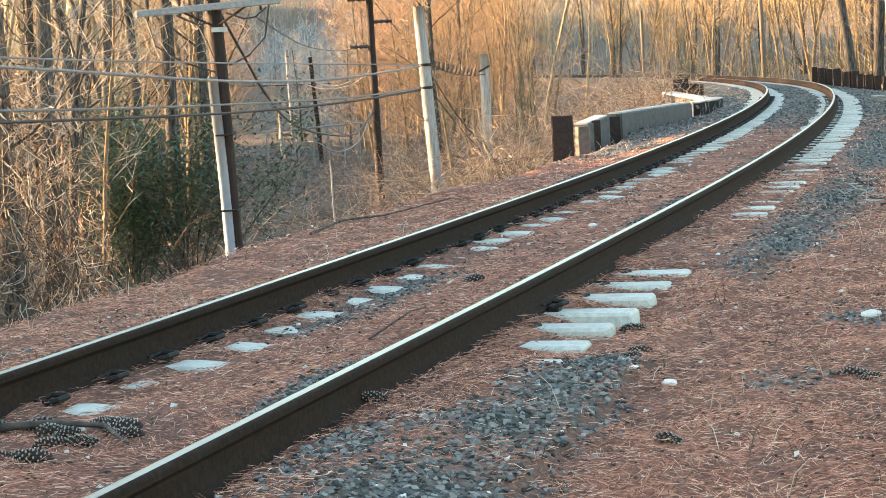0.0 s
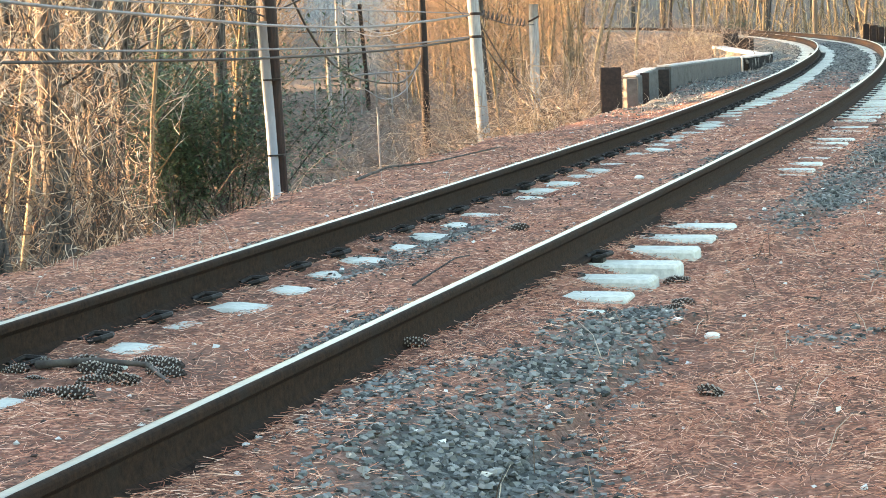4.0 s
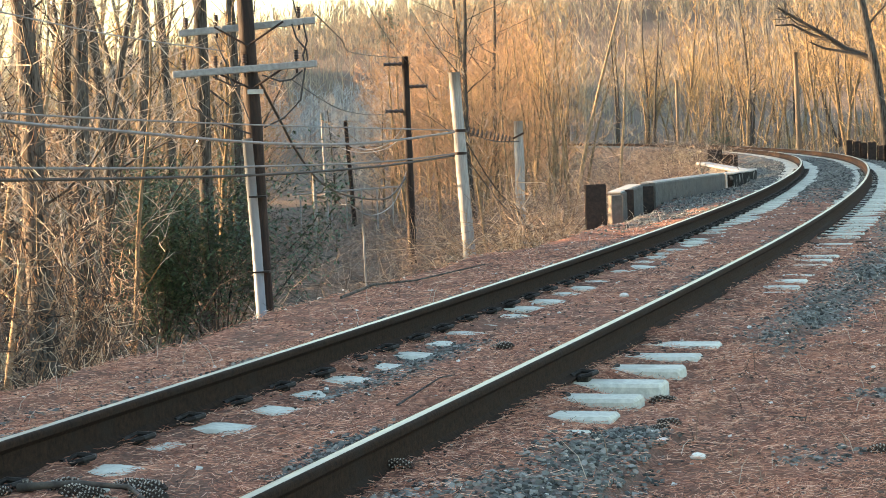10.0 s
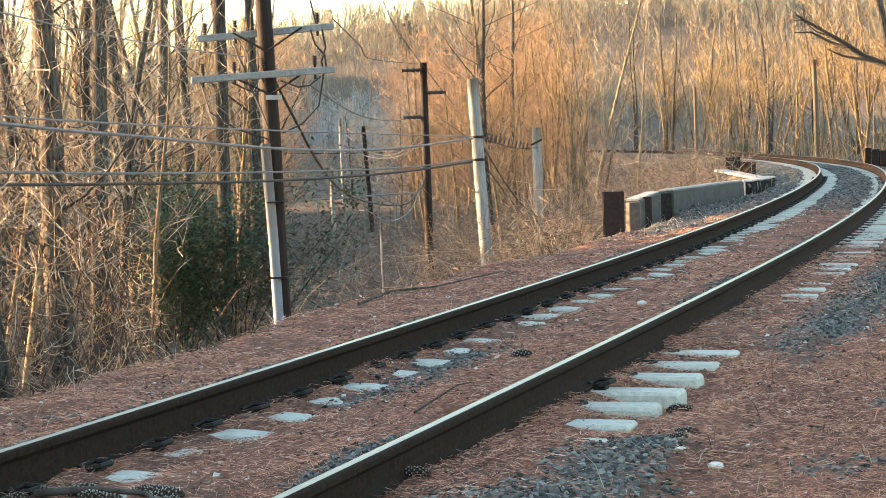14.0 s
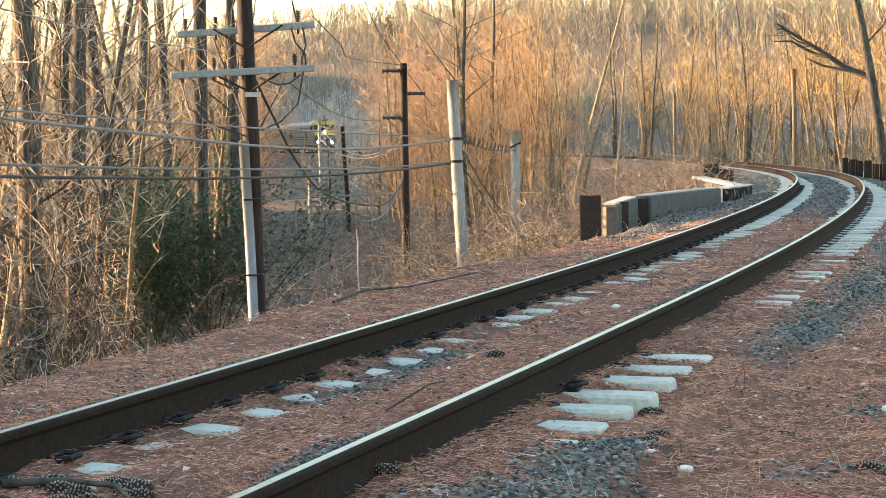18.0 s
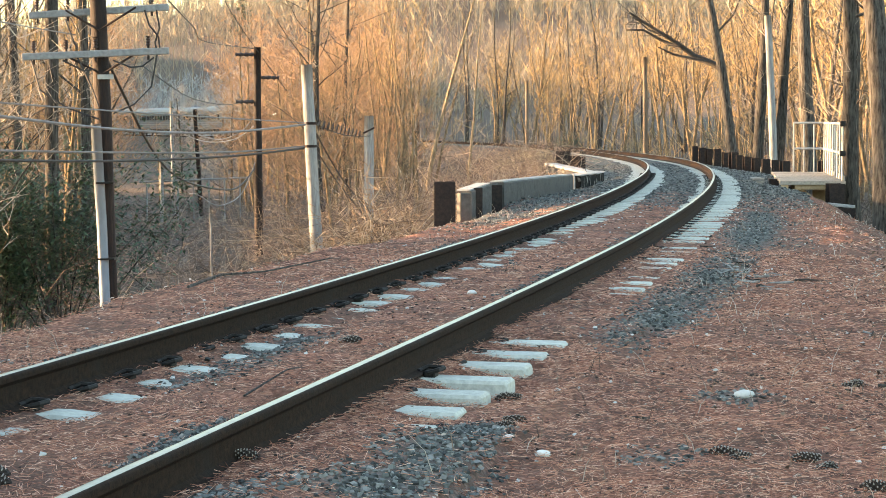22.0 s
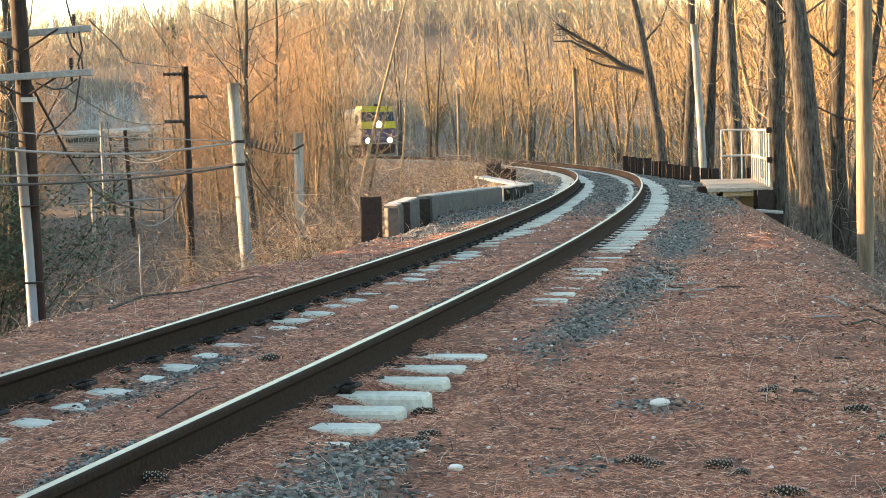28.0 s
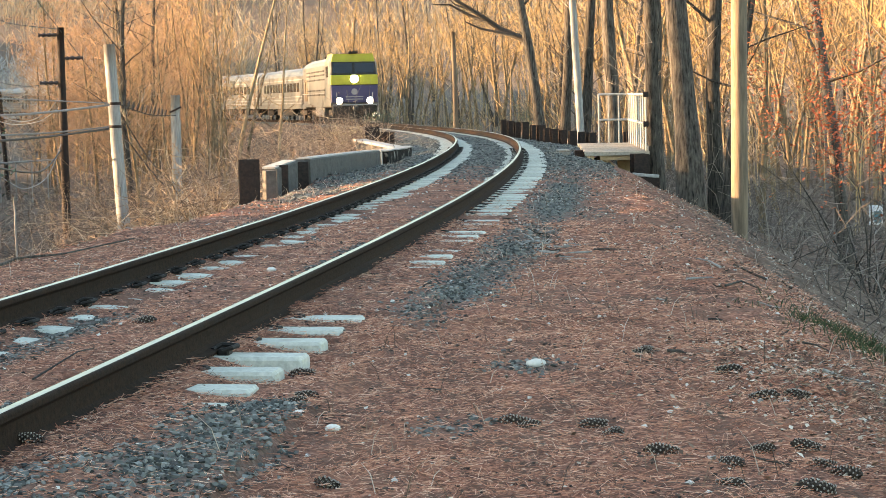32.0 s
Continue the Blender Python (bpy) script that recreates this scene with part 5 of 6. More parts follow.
def h_pile(label, x, y, z0, z1, w=0.28, turn=0.0, group=""):
    """A steel H section standing upright."""
    root = thing("steel_pile", label, "steel pile", pose(x, y, z0, 0, 0, turn), group)
    h = z1 - z0
    t = 0.022
    part("front_flange", box(-w / 2, w / 2, -w / 2, -w / 2 + t, -0.4, h, bevel=0.004), STEEL_BROWN, root)
    part("back_flange", box(-w / 2, w / 2, w / 2 - t, w / 2, -0.4, h, bevel=0.004), STEEL_BROWN, root)
    part("web", box(-t / 2, t / 2, -w / 2 + t, w / 2 - t, -0.4, h), STEEL_BROWN, root)
    return root


def build_bridge():
    h_pile("dark rusty steel pile at the end of the wall", 0.11, 28.85, -0.38, 0.33, 0.285, 2)
    # main wall: panels between piles, following the track
    plan = [(0.33, 32.6), (0.47, 33.0), (0.82, 34.2), (1.06, 35.2), (1.75, 37.9), (2.25, 40.0), (2.66, 41.9)]
    tops = [-0.02, 0.06, 0.13, 0.13, 0.11, 0.09, 0.06]
    wall = thing("retaining_wall", "grey concrete plank retaining wall with steel piles", "retaining wall")
    for i in (1, 3, 4, 5):
        (x0, y0), (x1, y1) = plan[i], plan[i + 1]
        m, l = span(x0, y0, x1, y1)
        bm = bmesh.new()
        rows = []
        for x, zt in ((0, tops[i]), (l, tops[i + 1])):
            rows.append([bm.verts.new(m @ Vector((x, y, z))) for y, z in ((-0.08, -0.75), (-0.08, zt - 0.02), (-0.06, zt), (0.10, zt), (0.12, zt - 0.02), (0.12, -0.75))])
        for j in range(6):
            bm.faces.new((rows[0][j], rows[1][j], rows[1][(j + 1) % 6], rows[0][(j + 1) % 6]))
        bm.faces.new(rows[0])
        bm.faces.new(rows[1][::-1])
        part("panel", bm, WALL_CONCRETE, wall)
        # The cap takes a paler concrete than the panel.
        part("cap", box(0, l, -0.05, 0.16, tops[i] - 0.004, tops[i] + 0.022, m @ pose(0, 0, 0, 0, -math.degrees(math.atan2(tops[i + 1] - tops[i], l)), 0)), PALE_CONCRETE, wall, "paler top edge")
    for i in (2,):
        (x0, y0), (x1, y1) = plan[i], plan[i + 1]
        m, l = span(x0, y0, x1, y1)
        part("panel", box(0, l, 0.02, 0.14, -0.75, tops[i], m), WALL_CONCRETE, wall)
    for x, y, w in ((0.62, 33.3, 0.2), (0.98, 34.75, 0.2)):
        part("pile", box(-w / 2, w / 2, -0.06, 0.08, -0.75, 0.1, pose(x, y, 0, 0, 0, 15), 0.006), STEEL_BROWN, wall, "dark rusty steel pile")
    part("end_block", box(-0.08, 0.1, -0.06, 0.1, -0.75, 0.04, pose(0.42, 32.6, 0, 0, 0, 20), 0.01), WALL_CONCRETE, wall, "pale concrete end block")
    part("end_lip", box(-0.03, 0.03, -0.1, 0.14, -0.75, 0.08, pose(2.68, 42.0, 0, 0, 0, 70), 0.01), PALE_CONCRETE, wall, "pale broken end of the wall")
    block = thing("concrete_block_wall", "dark stained concrete blocks with pale tops beside the track", "concrete wall")
    pts = [(2.78, 42.3), (3.05, 43.6), (3.3, 45.0), (3.62, 46.9)]
    for i in range(3):
        m, l = span(*pts[i], *pts[i + 1])
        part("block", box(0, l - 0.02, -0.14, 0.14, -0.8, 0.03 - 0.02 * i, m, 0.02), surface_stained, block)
        part("cap", box(0, l - 0.04, -0.15, 0.15, 0.03 - 0.02 * i, 0.06 - 0.02 * i, m, 0.008), PALE_CONCRETE, block, "paler top")
    wall2 = thing("abutment_wall", "low pale concrete abutment wall beyond the bridge", "concrete wall")
    m, l = span(3.27, 60.0, 3.72, 50.0)
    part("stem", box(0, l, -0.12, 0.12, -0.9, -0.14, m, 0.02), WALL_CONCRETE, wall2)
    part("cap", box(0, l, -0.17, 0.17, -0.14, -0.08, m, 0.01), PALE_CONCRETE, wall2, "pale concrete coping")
    for x, y, z, w in ((3.92, 66.0, 0.17, 0.26), (4.1, 66.3, 0.16, 0.24), (4.28, 64.6, 0.03, 0.26), (4.45, 64.4, 0.02, 0.22), (3.35, 60.6, -0.1, 0.3)):
        h_pile("dark steel pile beyond the bridge", x, y, -0.9, z, w, 10, "steel piles of the bridge")
    # piles along the outer side of the curve
    xs = [(9.45, 76.5), (9.4, 74.0), (9.3, 71.5), (9.25, 69.0), (9.12, 66.0), (9.08, 64.0), (9.05, 62.5), (9.06, 61.0), (9.12, 59.8), (9.25, 58.8), (9.4, 58.0), (9.55, 57.4)]
    for i, (x, y) in enumerate(xs):
        h_pile("dark rusty steel pile holding the ballast", x, y, -0.75, 0.17 - 0.014 * i + (0.05 if i in (3, 5) else 0), 0.2 + 0.03 * (i % 2), 8 * (i % 3), "steel piles of the bridge")
    for x, y in ((9.3, 65.0), (9.3, 60.4), (9.4, 71.0)):
        m, l = span(x, y - 1.4, x + 0.15, y + 1.4)
        tagged(part("timber_lagging", box(0, l, -0.04, 0.04, -0.75, -0.22, m, 0.01), DECK_WOOD), "weathered lagging board between steel piles", "board")
    h_pile("dark steel pile behind the platform", 10.35, 55.5, -0.9, 0.05, 0.4, 4)
    h_pile("dark steel pile beside the platform", 8.49, 44.55, -1.1, -0.2, 0.34, 6)
    h_pile("short dark steel pile on the slope", 8.53, 43.7, -1.5, -0.68, 0.4, -4)
    tagged(part("concrete_slab", box(-0.25, 0.25, -0.15, 0.15, 0, 0.07, pose(8.46, 43.75, -0.67, 0, 6, 12), 0.012), PALE_CONCRETE), "pale concrete cap slab lying on a pile", "slab")


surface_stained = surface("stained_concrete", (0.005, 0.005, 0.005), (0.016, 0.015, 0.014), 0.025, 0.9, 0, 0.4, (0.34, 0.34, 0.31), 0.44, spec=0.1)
build_bridge()


def build_platform():
    """A small timber platform with a metal guard rail, braced out from the slope."""
    root = thing("timber_platform", "weathered timber work platform with a pale metal railing", "platform", pose(7.40, 45.0, -0.15, 0, 0, -7.5))
    r_ = random.Random(77)
    board = box(0.0, 1.34, 0.0, 0.137, -0.04, 0.0, bevel=0.005)
    me = bpy.data.meshes.new("deck_board")
    board.to_mesh(me)
    board.free()
    me.materials.append(DECK_WOOD)
    for i in range(53):
        b = new("deck_board", me)
        b.parent = root
        b.matrix_basis = pose(r_.uniform(-0.03, 0.03), 0.142 * i, r_.uniform(-0.004, 0.004), 0, r_.uniform(-0.2, 0.2), r_.uniform(-0.3, 0.3))
    part("front_beam", box(-0.03, 1.37, -0.05, -0.006, -0.09, -0.004, bevel=0.006), DECK_WOOD, root)
    for x in (0.12, 0.68, 1.24):
        part("joist", box(x - 0.04, x + 0.04, 0.0, 7.5, -0.19, -0.042), DECK_FRAME, root)
    part("front_joist", box(0.3, 1.34, -0.002, 0.06, -0.19, -0.092), DECK_FRAME, root)
    for x0, x1, y in ((0.33, 0.85, 0.1), (0.28, 0.66, 0.75)):
        part("brace", tube([(x0, y, -0.1), (x1, y + 0.06, -0.62)], 0.06, 4), DECK_FRAME, root, "raw timber brace")
    part("back_panel", box(0.72, 1.14, 1.0, 1.05, -0.62, -0.1), DECK_FRAME, root, "sunlit plywood panel under the deck")
    part("support_post", box(1.12, 1.28, 0.6, 0.76, -1.2, -0.05, bevel=0.01), STEEL_BROWN, root, "dark steel post")
    posts = [(1.3, 0.04 + 0.92 * k) for k in range(9)] + [(1.05, 7.44), (0.8, 7.46), (0.55, 7.48)]
    for x, y in posts:
        part("rail_post", tube([(x, y, -0.05), (x, y, 1.24)], 0.021, 8), RAIL_WHITE, root)
    for z in (1.22, 0.58):
        part("handrail" if z > 1 else "mid_rail", tube([(x, y, z) for x, y in posts], 0.028, 8), RAIL_WHITE, root, "pale metal rail")
        part("rail_end", box(1.24, 1.36, -0.05, 0.03, z - 0.06, z + 0.06, bevel=0.01), CLIP_STEEL, root, "dark rail end fitting")
    part("toe_board", box(1.325, 1.36, 0.0, 7.4, 0.0, 0.1), DECK_WOOD, root)
    steps = thing("timber_steps", "pale timber steps down from the platform", "steps", pose(7.40, 47.4, -0.17, 0, 0, -4))
    for i in range(3):
        part("tread", box(-0.22 * i - 0.22, -0.22 * i + 0.02, 0, 1.1, -0.16 * i - 0.04, -0.16 * i, bevel=0.005), DECK_WOOD, steps)
    part("stringer", box(-0.6, 0.02, -0.05, 0.0, -0.6, -0.05), DECK_WOOD, steps)
    part("post", box(0.1, 0.32, -0.3, -0.1, -0.55, 0.0, bevel=0.01), STEEL_BROWN, steps, "dark post")
    sign = thing("road_sign", "white and green sign standing below the woods", "sign", pose(18.4, 60, -3.55, 0, 0, 10))
    part("post", tube([(0, 0.03, -0.6), (0, 0.03, 1.1)], 0.03, 8), RAIL_WHITE, sign)
    part("plate", box(-0.22, 0.22, -0.01, 0.01, 0.62, 1.2, bevel=0.004), SIGN_WHITE, sign)
    part("panel", box(-0.06, 0.16, -0.018, -0.012, 0.68, 1.02), SIGN_GREEN, sign, "blue-green sign panel")


build_platform()


def build_guardrail():
    """A road guard rail down in the valley."""
    root = thing("guardrail", "pale steel guard rail along the road in the valley", "guard rail")
    a, b = Vector((-15.2, 110.0, -2.09)), Vector((-10.3, 110.0, -1.88))
    d = (b - a) / 6
    for i in range(7):
        p = a + d * i
        part("post", box(-0.035, 0.035, -0.035, 0.035, place_z(p.x, p.y) - p.z - 0.2, 0.06, pose(p.x, p.y, p.z)), POLE_GREY, root)
    part("beam", tube([a - d * 0.5, a + d * 2, a + d * 4, b + d * 0.5], 0.055, 6), POLE_GREY, root, "pale steel beam")


build_guardrail()

# ---- the train ----
SILVER = surface("silver_paint", (0.075, 0.076, 0.07), (0.105, 0.106, 0.098), 0.4, 0.5, 0.0, 0.05, (0.06, 0.058, 0.052), 0.35, where="object", stretch=(1, 1, 2))
ROOF_PALE = surface("pale_roof", (0.12, 0.125, 0.13), (0.16, 0.165, 0.17), 0.5, 0.5, 0.1, 0.05, where="object")
YELLOW = surface("yellow_paint", (0.34, 0.32, 0.03), (0.43, 0.40, 0.045), 0.5, 0.4, 0, 0, where="object")
BLUE = surface("violet_blue_paint", (0.032, 0.03, 0.085), (0.042, 0.038, 0.105), 0.5, 0.4, 0, 0, where="object")
DARK_GLASS = surface("dark_glass", (0.008, 0.008, 0.009), (0.014, 0.014, 0.015), 0.5, 0.25, 0, 0, where="object", spec=0.6)
LOUVRE = surface("dark_louvre", (0.02, 0.018, 0.016), (0.04, 0.036, 0.032), 0.2, 0.7, 0.2, 0.1, where="object")
BOGIE = surface("bogie_grime", (0.018, 0.014, 0.012), (0.05, 0.04, 0.033), 0.1, 0.8, 0.2, 0.3, where="object")
TANK_GREY = surface("tank_grey", (0.10, 0.10, 0.10), (0.16, 0.16, 0.155), 0.2, 0.6, 0.2, 0.1, where="object")
BROWN_DOOR = surface("brown_door", (0.10, 0.065, 0.035), (0.16, 0.105, 0.06), 0.2, 0.6, 0, 0, where="object")
LAMP = glow("headlight_glow", (1.0, 0.93, 0.78), 40.0)
MARK_WHITE = surface("mark_white", (0.2, 0.2, 0.2), (0.26, 0.26, 0.26), 0.2, 0.5, 0, 0, where="object")


def shell(sections, material, name, parent, label="", closed=True):
    """A body lofted through outlines: each (y, [(x, z), ...])."""
    bm = bmesh.new()
    rings = [[bm.verts.new((x, y, z)) for x, z in outline] for y, outline in sections]
    n = len(rings[0])
    for a, b in zip(rings, rings[1:]):
        for j in range(n):
            bm.faces.new((a[j], a[(j + 1) % n], b[(j + 1) % n], b[j]))
    if closed:
        bm.faces.new(rings[0][::-1])
        bm.faces.new(rings[-1])
    bmesh.ops.recalc_face_normals(bm, faces=bm.faces[:])
    return part(name, bm, material, parent, label)


def bogie(parent, y):
    b = part("bogie", box(-1.1, 1.1, y - 1.7, y + 1.7, 0.45, 0.85, bevel=0.06), BOGIE, parent, "grimy bogie frame")
    for dy in (-1.2, 1.2):
        for x in (-0.78, 0.78):
            part("wheel", tube([(x - 0.07, y + dy, 0.5), (x + 0.07, y + dy, 0.5)], 0.5, 20), BOGIE, b, "steel wheel")
        part("axle", tube([(-0.9, y + dy, 0.5), (0.9, y + dy, 0.5)], 0.08, 8), BOGIE, b)
    return b


def body_outline(w, z0, z1, shoulder=0.45):
    h = w / 2
    return [(-h, z0), (-h, z1 - shoulder), (-h * 0.86, z1 - shoulder * 0.4), (-h * 0.55, z1 - 0.06), (0, z1), (h * 0.55, z1 - 0.06), (h * 0.86, z1 - shoulder * 0.4), (h, z1 - shoulder), (h, z0)]


def build_locomotive():
    """Cab end towards -y; y = 0 is the front coupler face."""
    loco = thing("locomotive", "silver diesel locomotive with a yellow and blue nose and lit headlights", "locomotive")
    shell([(2.5, body_outline(2.95, 1.15, 4.15)), (17.2, body_outline(2.95, 1.15, 4.15))], SILVER, "hood", loco, "silver engine hood")
    shell([(2.5, [(-1.2, 4.0), (-0.8, 4.22), (0.8, 4.22), (1.2, 4.0)]), (17.2, [(-1.2, 4.0), (-0.8, 4.22), (0.8, 4.22), (1.2, 4.0)])], ROOF_PALE, "roof", loco, "pale roof")
    # cab
    cab = [(0.62, [(-1.52, 1.1), (-1.52, 2.4), (-1.5, 3.0), (-1.5, 3.02), (1.5, 3.02), (1.5, 3.0), (1.52, 2.4), (1.52, 1.1)]),
           (0.95, [(-1.55, 1.1), (-1.55, 2.4), (-1.5, 3.6), (-1.35, 3.9), (1.35, 3.9), (1.5, 3.6), (1.55, 2.4), (1.55, 1.1)]),
           (1.2, [(-1.55, 1.1), (-1.55, 2.4), (-1.52, 3.8), (-1.3, 4.3), (1.3, 4.3), (1.52, 3.8), (1.55, 2.4), (1.55, 1.1)]),
           (3.2, [(-1.55, 1.1), (-1.55, 2.4), (-1.52, 3.8), (-1.3, 4.34), (1.3, 4.34), (1.52, 3.8), (1.55, 2.4), (1.55, 1.1)])]
    shell(cab, SILVER, "cab", loco, "silver cab")
    part("nose_panel", box(-1.5, 1.5, 0.5, 0.64, 1.25, 2.38, bevel=0.04), BLUE, loco, "violet-blue nose panel")
    part("nose_band", box(-1.52, 1.52, 0.46, 0.66, 2.39, 3.02, bevel=0.04), YELLOW, loco, "yellow nose band")
    m = pose(0, 0.78, 3.42, -21, 0, 0)
    glass = part("windscreen_surround", box(-1.42, 1.42, -0.06, 0.06, -0.42, 0.44, m, 0.02), LOUVRE, loco, "dark windscreen surround")
    for x in (-0.7, 0.7):
        part("windscreen", box(x - 0.62, x + 0.62, -0.075, -0.062, -0.32, 0.34, m), DARK_GLASS, glass, "dark windscreen pane")
    shell([(0.9, [(-1.4, 3.86), (-1.28, 4.36), (1.28, 4.36), (1.4, 3.86)]), (3.1, [(-1.56, 3.8), (-1.33, 4.37), (1.33, 4.37), (1.56, 3.8)])], YELLOW, "cab_roof", loco, "yellow cab roof edge")
    horn = part("horn", box(-0.32, 0.32, 0.75, 1.1, 4.36, 4.5, bevel=0.05), BOGIE, loco, "dark horn cluster")
    for x in (-0.2, 0.0, 0.2):
        part("trumpet", tube([(x, 0.95, 4.46), (x, 0.62, 4.48)], [0.03, 0.09], 10), BOGIE, horn)
    part("pilot", box(-1.45, 1.45, 0.35, 0.6, 0.2, 1.2, bevel=0.06), BOGIE, loco, "dark pilot plate")
    part("coupler", box(-0.16, 0.16, -0.1, 0.4, 0.75, 1.05, bevel=0.05), LOUVRE, loco, "steel coupler")
    for x in (-0.5, -0.35, 0.4, 0.55):
        part("hose", tube([(x, 0.34, 1.0), (x + 0.03, 0.2, 0.7), (x + 0.05, 0.25, 0.4)], 0.03, 6), BOGIE, loco, "hanging air hose")
    for x in (-1.15, 1.15):
        part("grab_rail", tube([(x, 0.4, 0.5), (x, 0.42, 1.9)], 0.022, 6), MARK_WHITE, loco, "pale grab rail")
    part("step_plate", box(-1.4, 1.4, 0.3, 0.36, 1.08, 1.16), MARK_WHITE, loco)
    part("emblem", tube([(0, 0.497, 1.95), (0, 0.485, 1.95)], 0.2, 20), MARK_WHITE, loco, "small white emblem")
    for z in (1.45, 1.6):
        part("nose_stripe", box(-0.55, 0.55, 0.485, 0.497, z, z + 0.05), MARK_WHITE, loco, "thin white stripe")
    # Lens radii are enlarged, so the lamps' glare is put into the shape.
    for x, z, r in ((0.0, 2.76, 0.24), (-0.98, 1.38, 0.19), (0.98, 1.38, 0.19)):
        h = part("headlight", tube([(x, 0.47, z), (x, 0.42, z)], r + 0.04, 16), LOUVRE, loco, "round headlight housing")
        part("lens", tube([(x, 0.43, z), (x, 0.405, z)], r, 16), LAMP, h, "brightly lit lens")
    for side in (-1, 1):
        x = 1.48 * side
        for y in (4.2, 7.0, 9.8, 12.6):
            for z in (1.75, 2.05, 2.75, 3.05, 3.3):
                part("louvre", box(x - 0.03, x + 0.03, y, y + 2.2, z, z + 0.1), LOUVRE, loco, "dark louvre slot")
        for y in (14.6, 15.7):
            part("side_door", box(x - 0.02, x + 0.02, y, y + 0.75, 1.4, 2.9), BROWN_DOOR, loco, "brown side door")
        part("cab_window", box(1.53 * side - 0.03, 1.53 * side + 0.03, 1.6, 2.7, 2.9, 3.6), DARK_GLASS, loco, "dark cab side window")
        part("side_sill", box(1.46 * side - 0.05, 1.46 * side + 0.05, 0.7, 17.3, 1.02, 1.2), SILVER, loco)
        part("handrail", tube([(1.56 * side, 3.6, 1.9), (1.56 * side, 17.0, 1.9)], 0.02, 6), MARK_WHITE, loco)
    part("fuel_tank", box(-1.35, 1.35, 6.6, 11.0, 0.35, 1.1, bevel=0.12), TANK_GREY, loco, "grey fuel tank")
    part("frame", box(-1.3, 1.3, 0.6, 17.3, 0.95, 1.16), BOGIE, loco)
    bogie(loco, 3.6)
    bogie(loco, 14.0)
    loco.scale = (1.06, 1.06, 1.06)
    return loco


def build_coach():
    coach = thing("passenger_coach", "silver passenger coach with a row of dark windows", "railway coach", group="coaches of the train")
    shell([(0.3, body_outline(3.0, 0.95, 4.05, 0.6)), (25.6, body_outline(3.0, 0.95, 4.05, 0.6))], SILVER, "body", coach)
    shell([(0.3, [(-1.1, 3.86), (-0.6, 4.1), (0.6, 4.1), (1.1, 3.86)]), (25.6, [(-1.1, 3.86), (-0.6, 4.1), (0.6, 4.1), (1.1, 3.86)])], ROOF_PALE, "roof", coach, "pale roof")
    for side in (-1, 1):
        x = 1.5 * side
        for i in range(12):
            y = 3.4 + i * 1.6
            w = part("window", box(x - 0.02, x + 0.02, y, y + 1.15, 2.25, 2.95, bevel=0.01), DARK_GLASS, coach, "dark window")
        for y in (1.0, 23.9):
            part("door", box(x - 0.02, x + 0.02, y, y + 0.9, 1.2, 3.2, bevel=0.01), LOUVRE, coach, "dark door")
        for z in (1.35, 1.6, 1.85, 3.15):
            part("rib", box(x - 0.015, x + 0.015, 0.3, 25.6, z, z + 0.06), MARK_WHITE, coach)
    for y in (0.12, 25.6):
        part("vestibule", box(-0.6, 0.6, y, y + 0.2, 1.1, 3.5), BOGIE, coach, "dark rubber vestibule")
    part("equipment_box", box(-1.2, 1.2, 8.5, 17, 0.4, 0.95, bevel=0.05), BOGIE, coach)
    bogie(coach, 4.0)
    bogie(coach, 21.8)
    return coach


locomotive = build_locomotive()
coach = build_coach()
coaches = [coach] + [copy_thing(coach, Matrix()) for _ in range(5)]

# ---- loose things on the ground ----
def to_world(s, u):
    th, bx, by = (np.interp(s, LS, a) for a in (_th, LX, LY))
    return bx + u * np.cos(th), by + u * np.sin(th)


def pieces(name, base, faces, place, size, material, label, category, seed, flat=0.7, sink=0.25, jitter=0.3):
    """Many small solid pieces joined: a jittered base shape turned at random."""
    r_ = np.random.RandomState(seed)
    n, m = len(place), len(base)
    v = np.asarray(base, float)[None] * (1 + jitter * (r_.rand(n, m, 3) - 0.5) * 2)
    v = v * (size[:, None, None] * (0.75 + 0.5 * r_.rand(n, 1, 3)))
    q = r_.randn(n, 4)
    q /= np.linalg.norm(q, axis=1)[:, None]
    w, x, y, z = q.T
    R = np.stack([1 - 2 * (y * y + z * z), 2 * (x * y - z * w), 2 * (x * z + y * w), 2 * (x * y + z * w), 1 - 2 * (x * x + z * z), 2 * (y * z - x * w), 2 * (x * z - y * w), 2 * (y * z + x * w), 1 - 2 * (x * x + y * y)], 1).reshape(n, 3, 3)
    v = np.einsum("nij,nmj->nmi", R, v)
    v[:, :, 2] *= flat
    v = v + place[:, None, :]
    v[:, :, 2] += (size * (1 - 2 * sink) * flat * 0.5)[:, None]
    f = (np.asarray(faces)[None] + (np.arange(n) * m)[:, None, None]).reshape(-1, len(faces[0]))
    return tagged(raw(name, v.reshape(-1, 3).tolist(), f.tolist(), material), label, category, kind="stuff")


OCTA = [(1, 0, 0), (-1, 0, 0), (0, 1, 0), (0, -1, 0), (0, 0, 1), (0, 0, -1)]
OCTA_F = [(0, 2, 4), (2, 1, 4), (1, 3, 4), (3, 0, 4), (2, 0, 5), (1, 2, 5), (3, 1, 5), (0, 3, 5)]


CUBE = [(-0.8, -0.7, -0.6), (0.8, -0.7, -0.6), (0.8, 0.7, -0.6), (-0.8, 0.7, -0.6), (-0.7, -0.6, 0.6), (0.6, -0.7, 0.6), (0.7, 0.6, 0.6), (-0.6, 0.7, 0.6)]
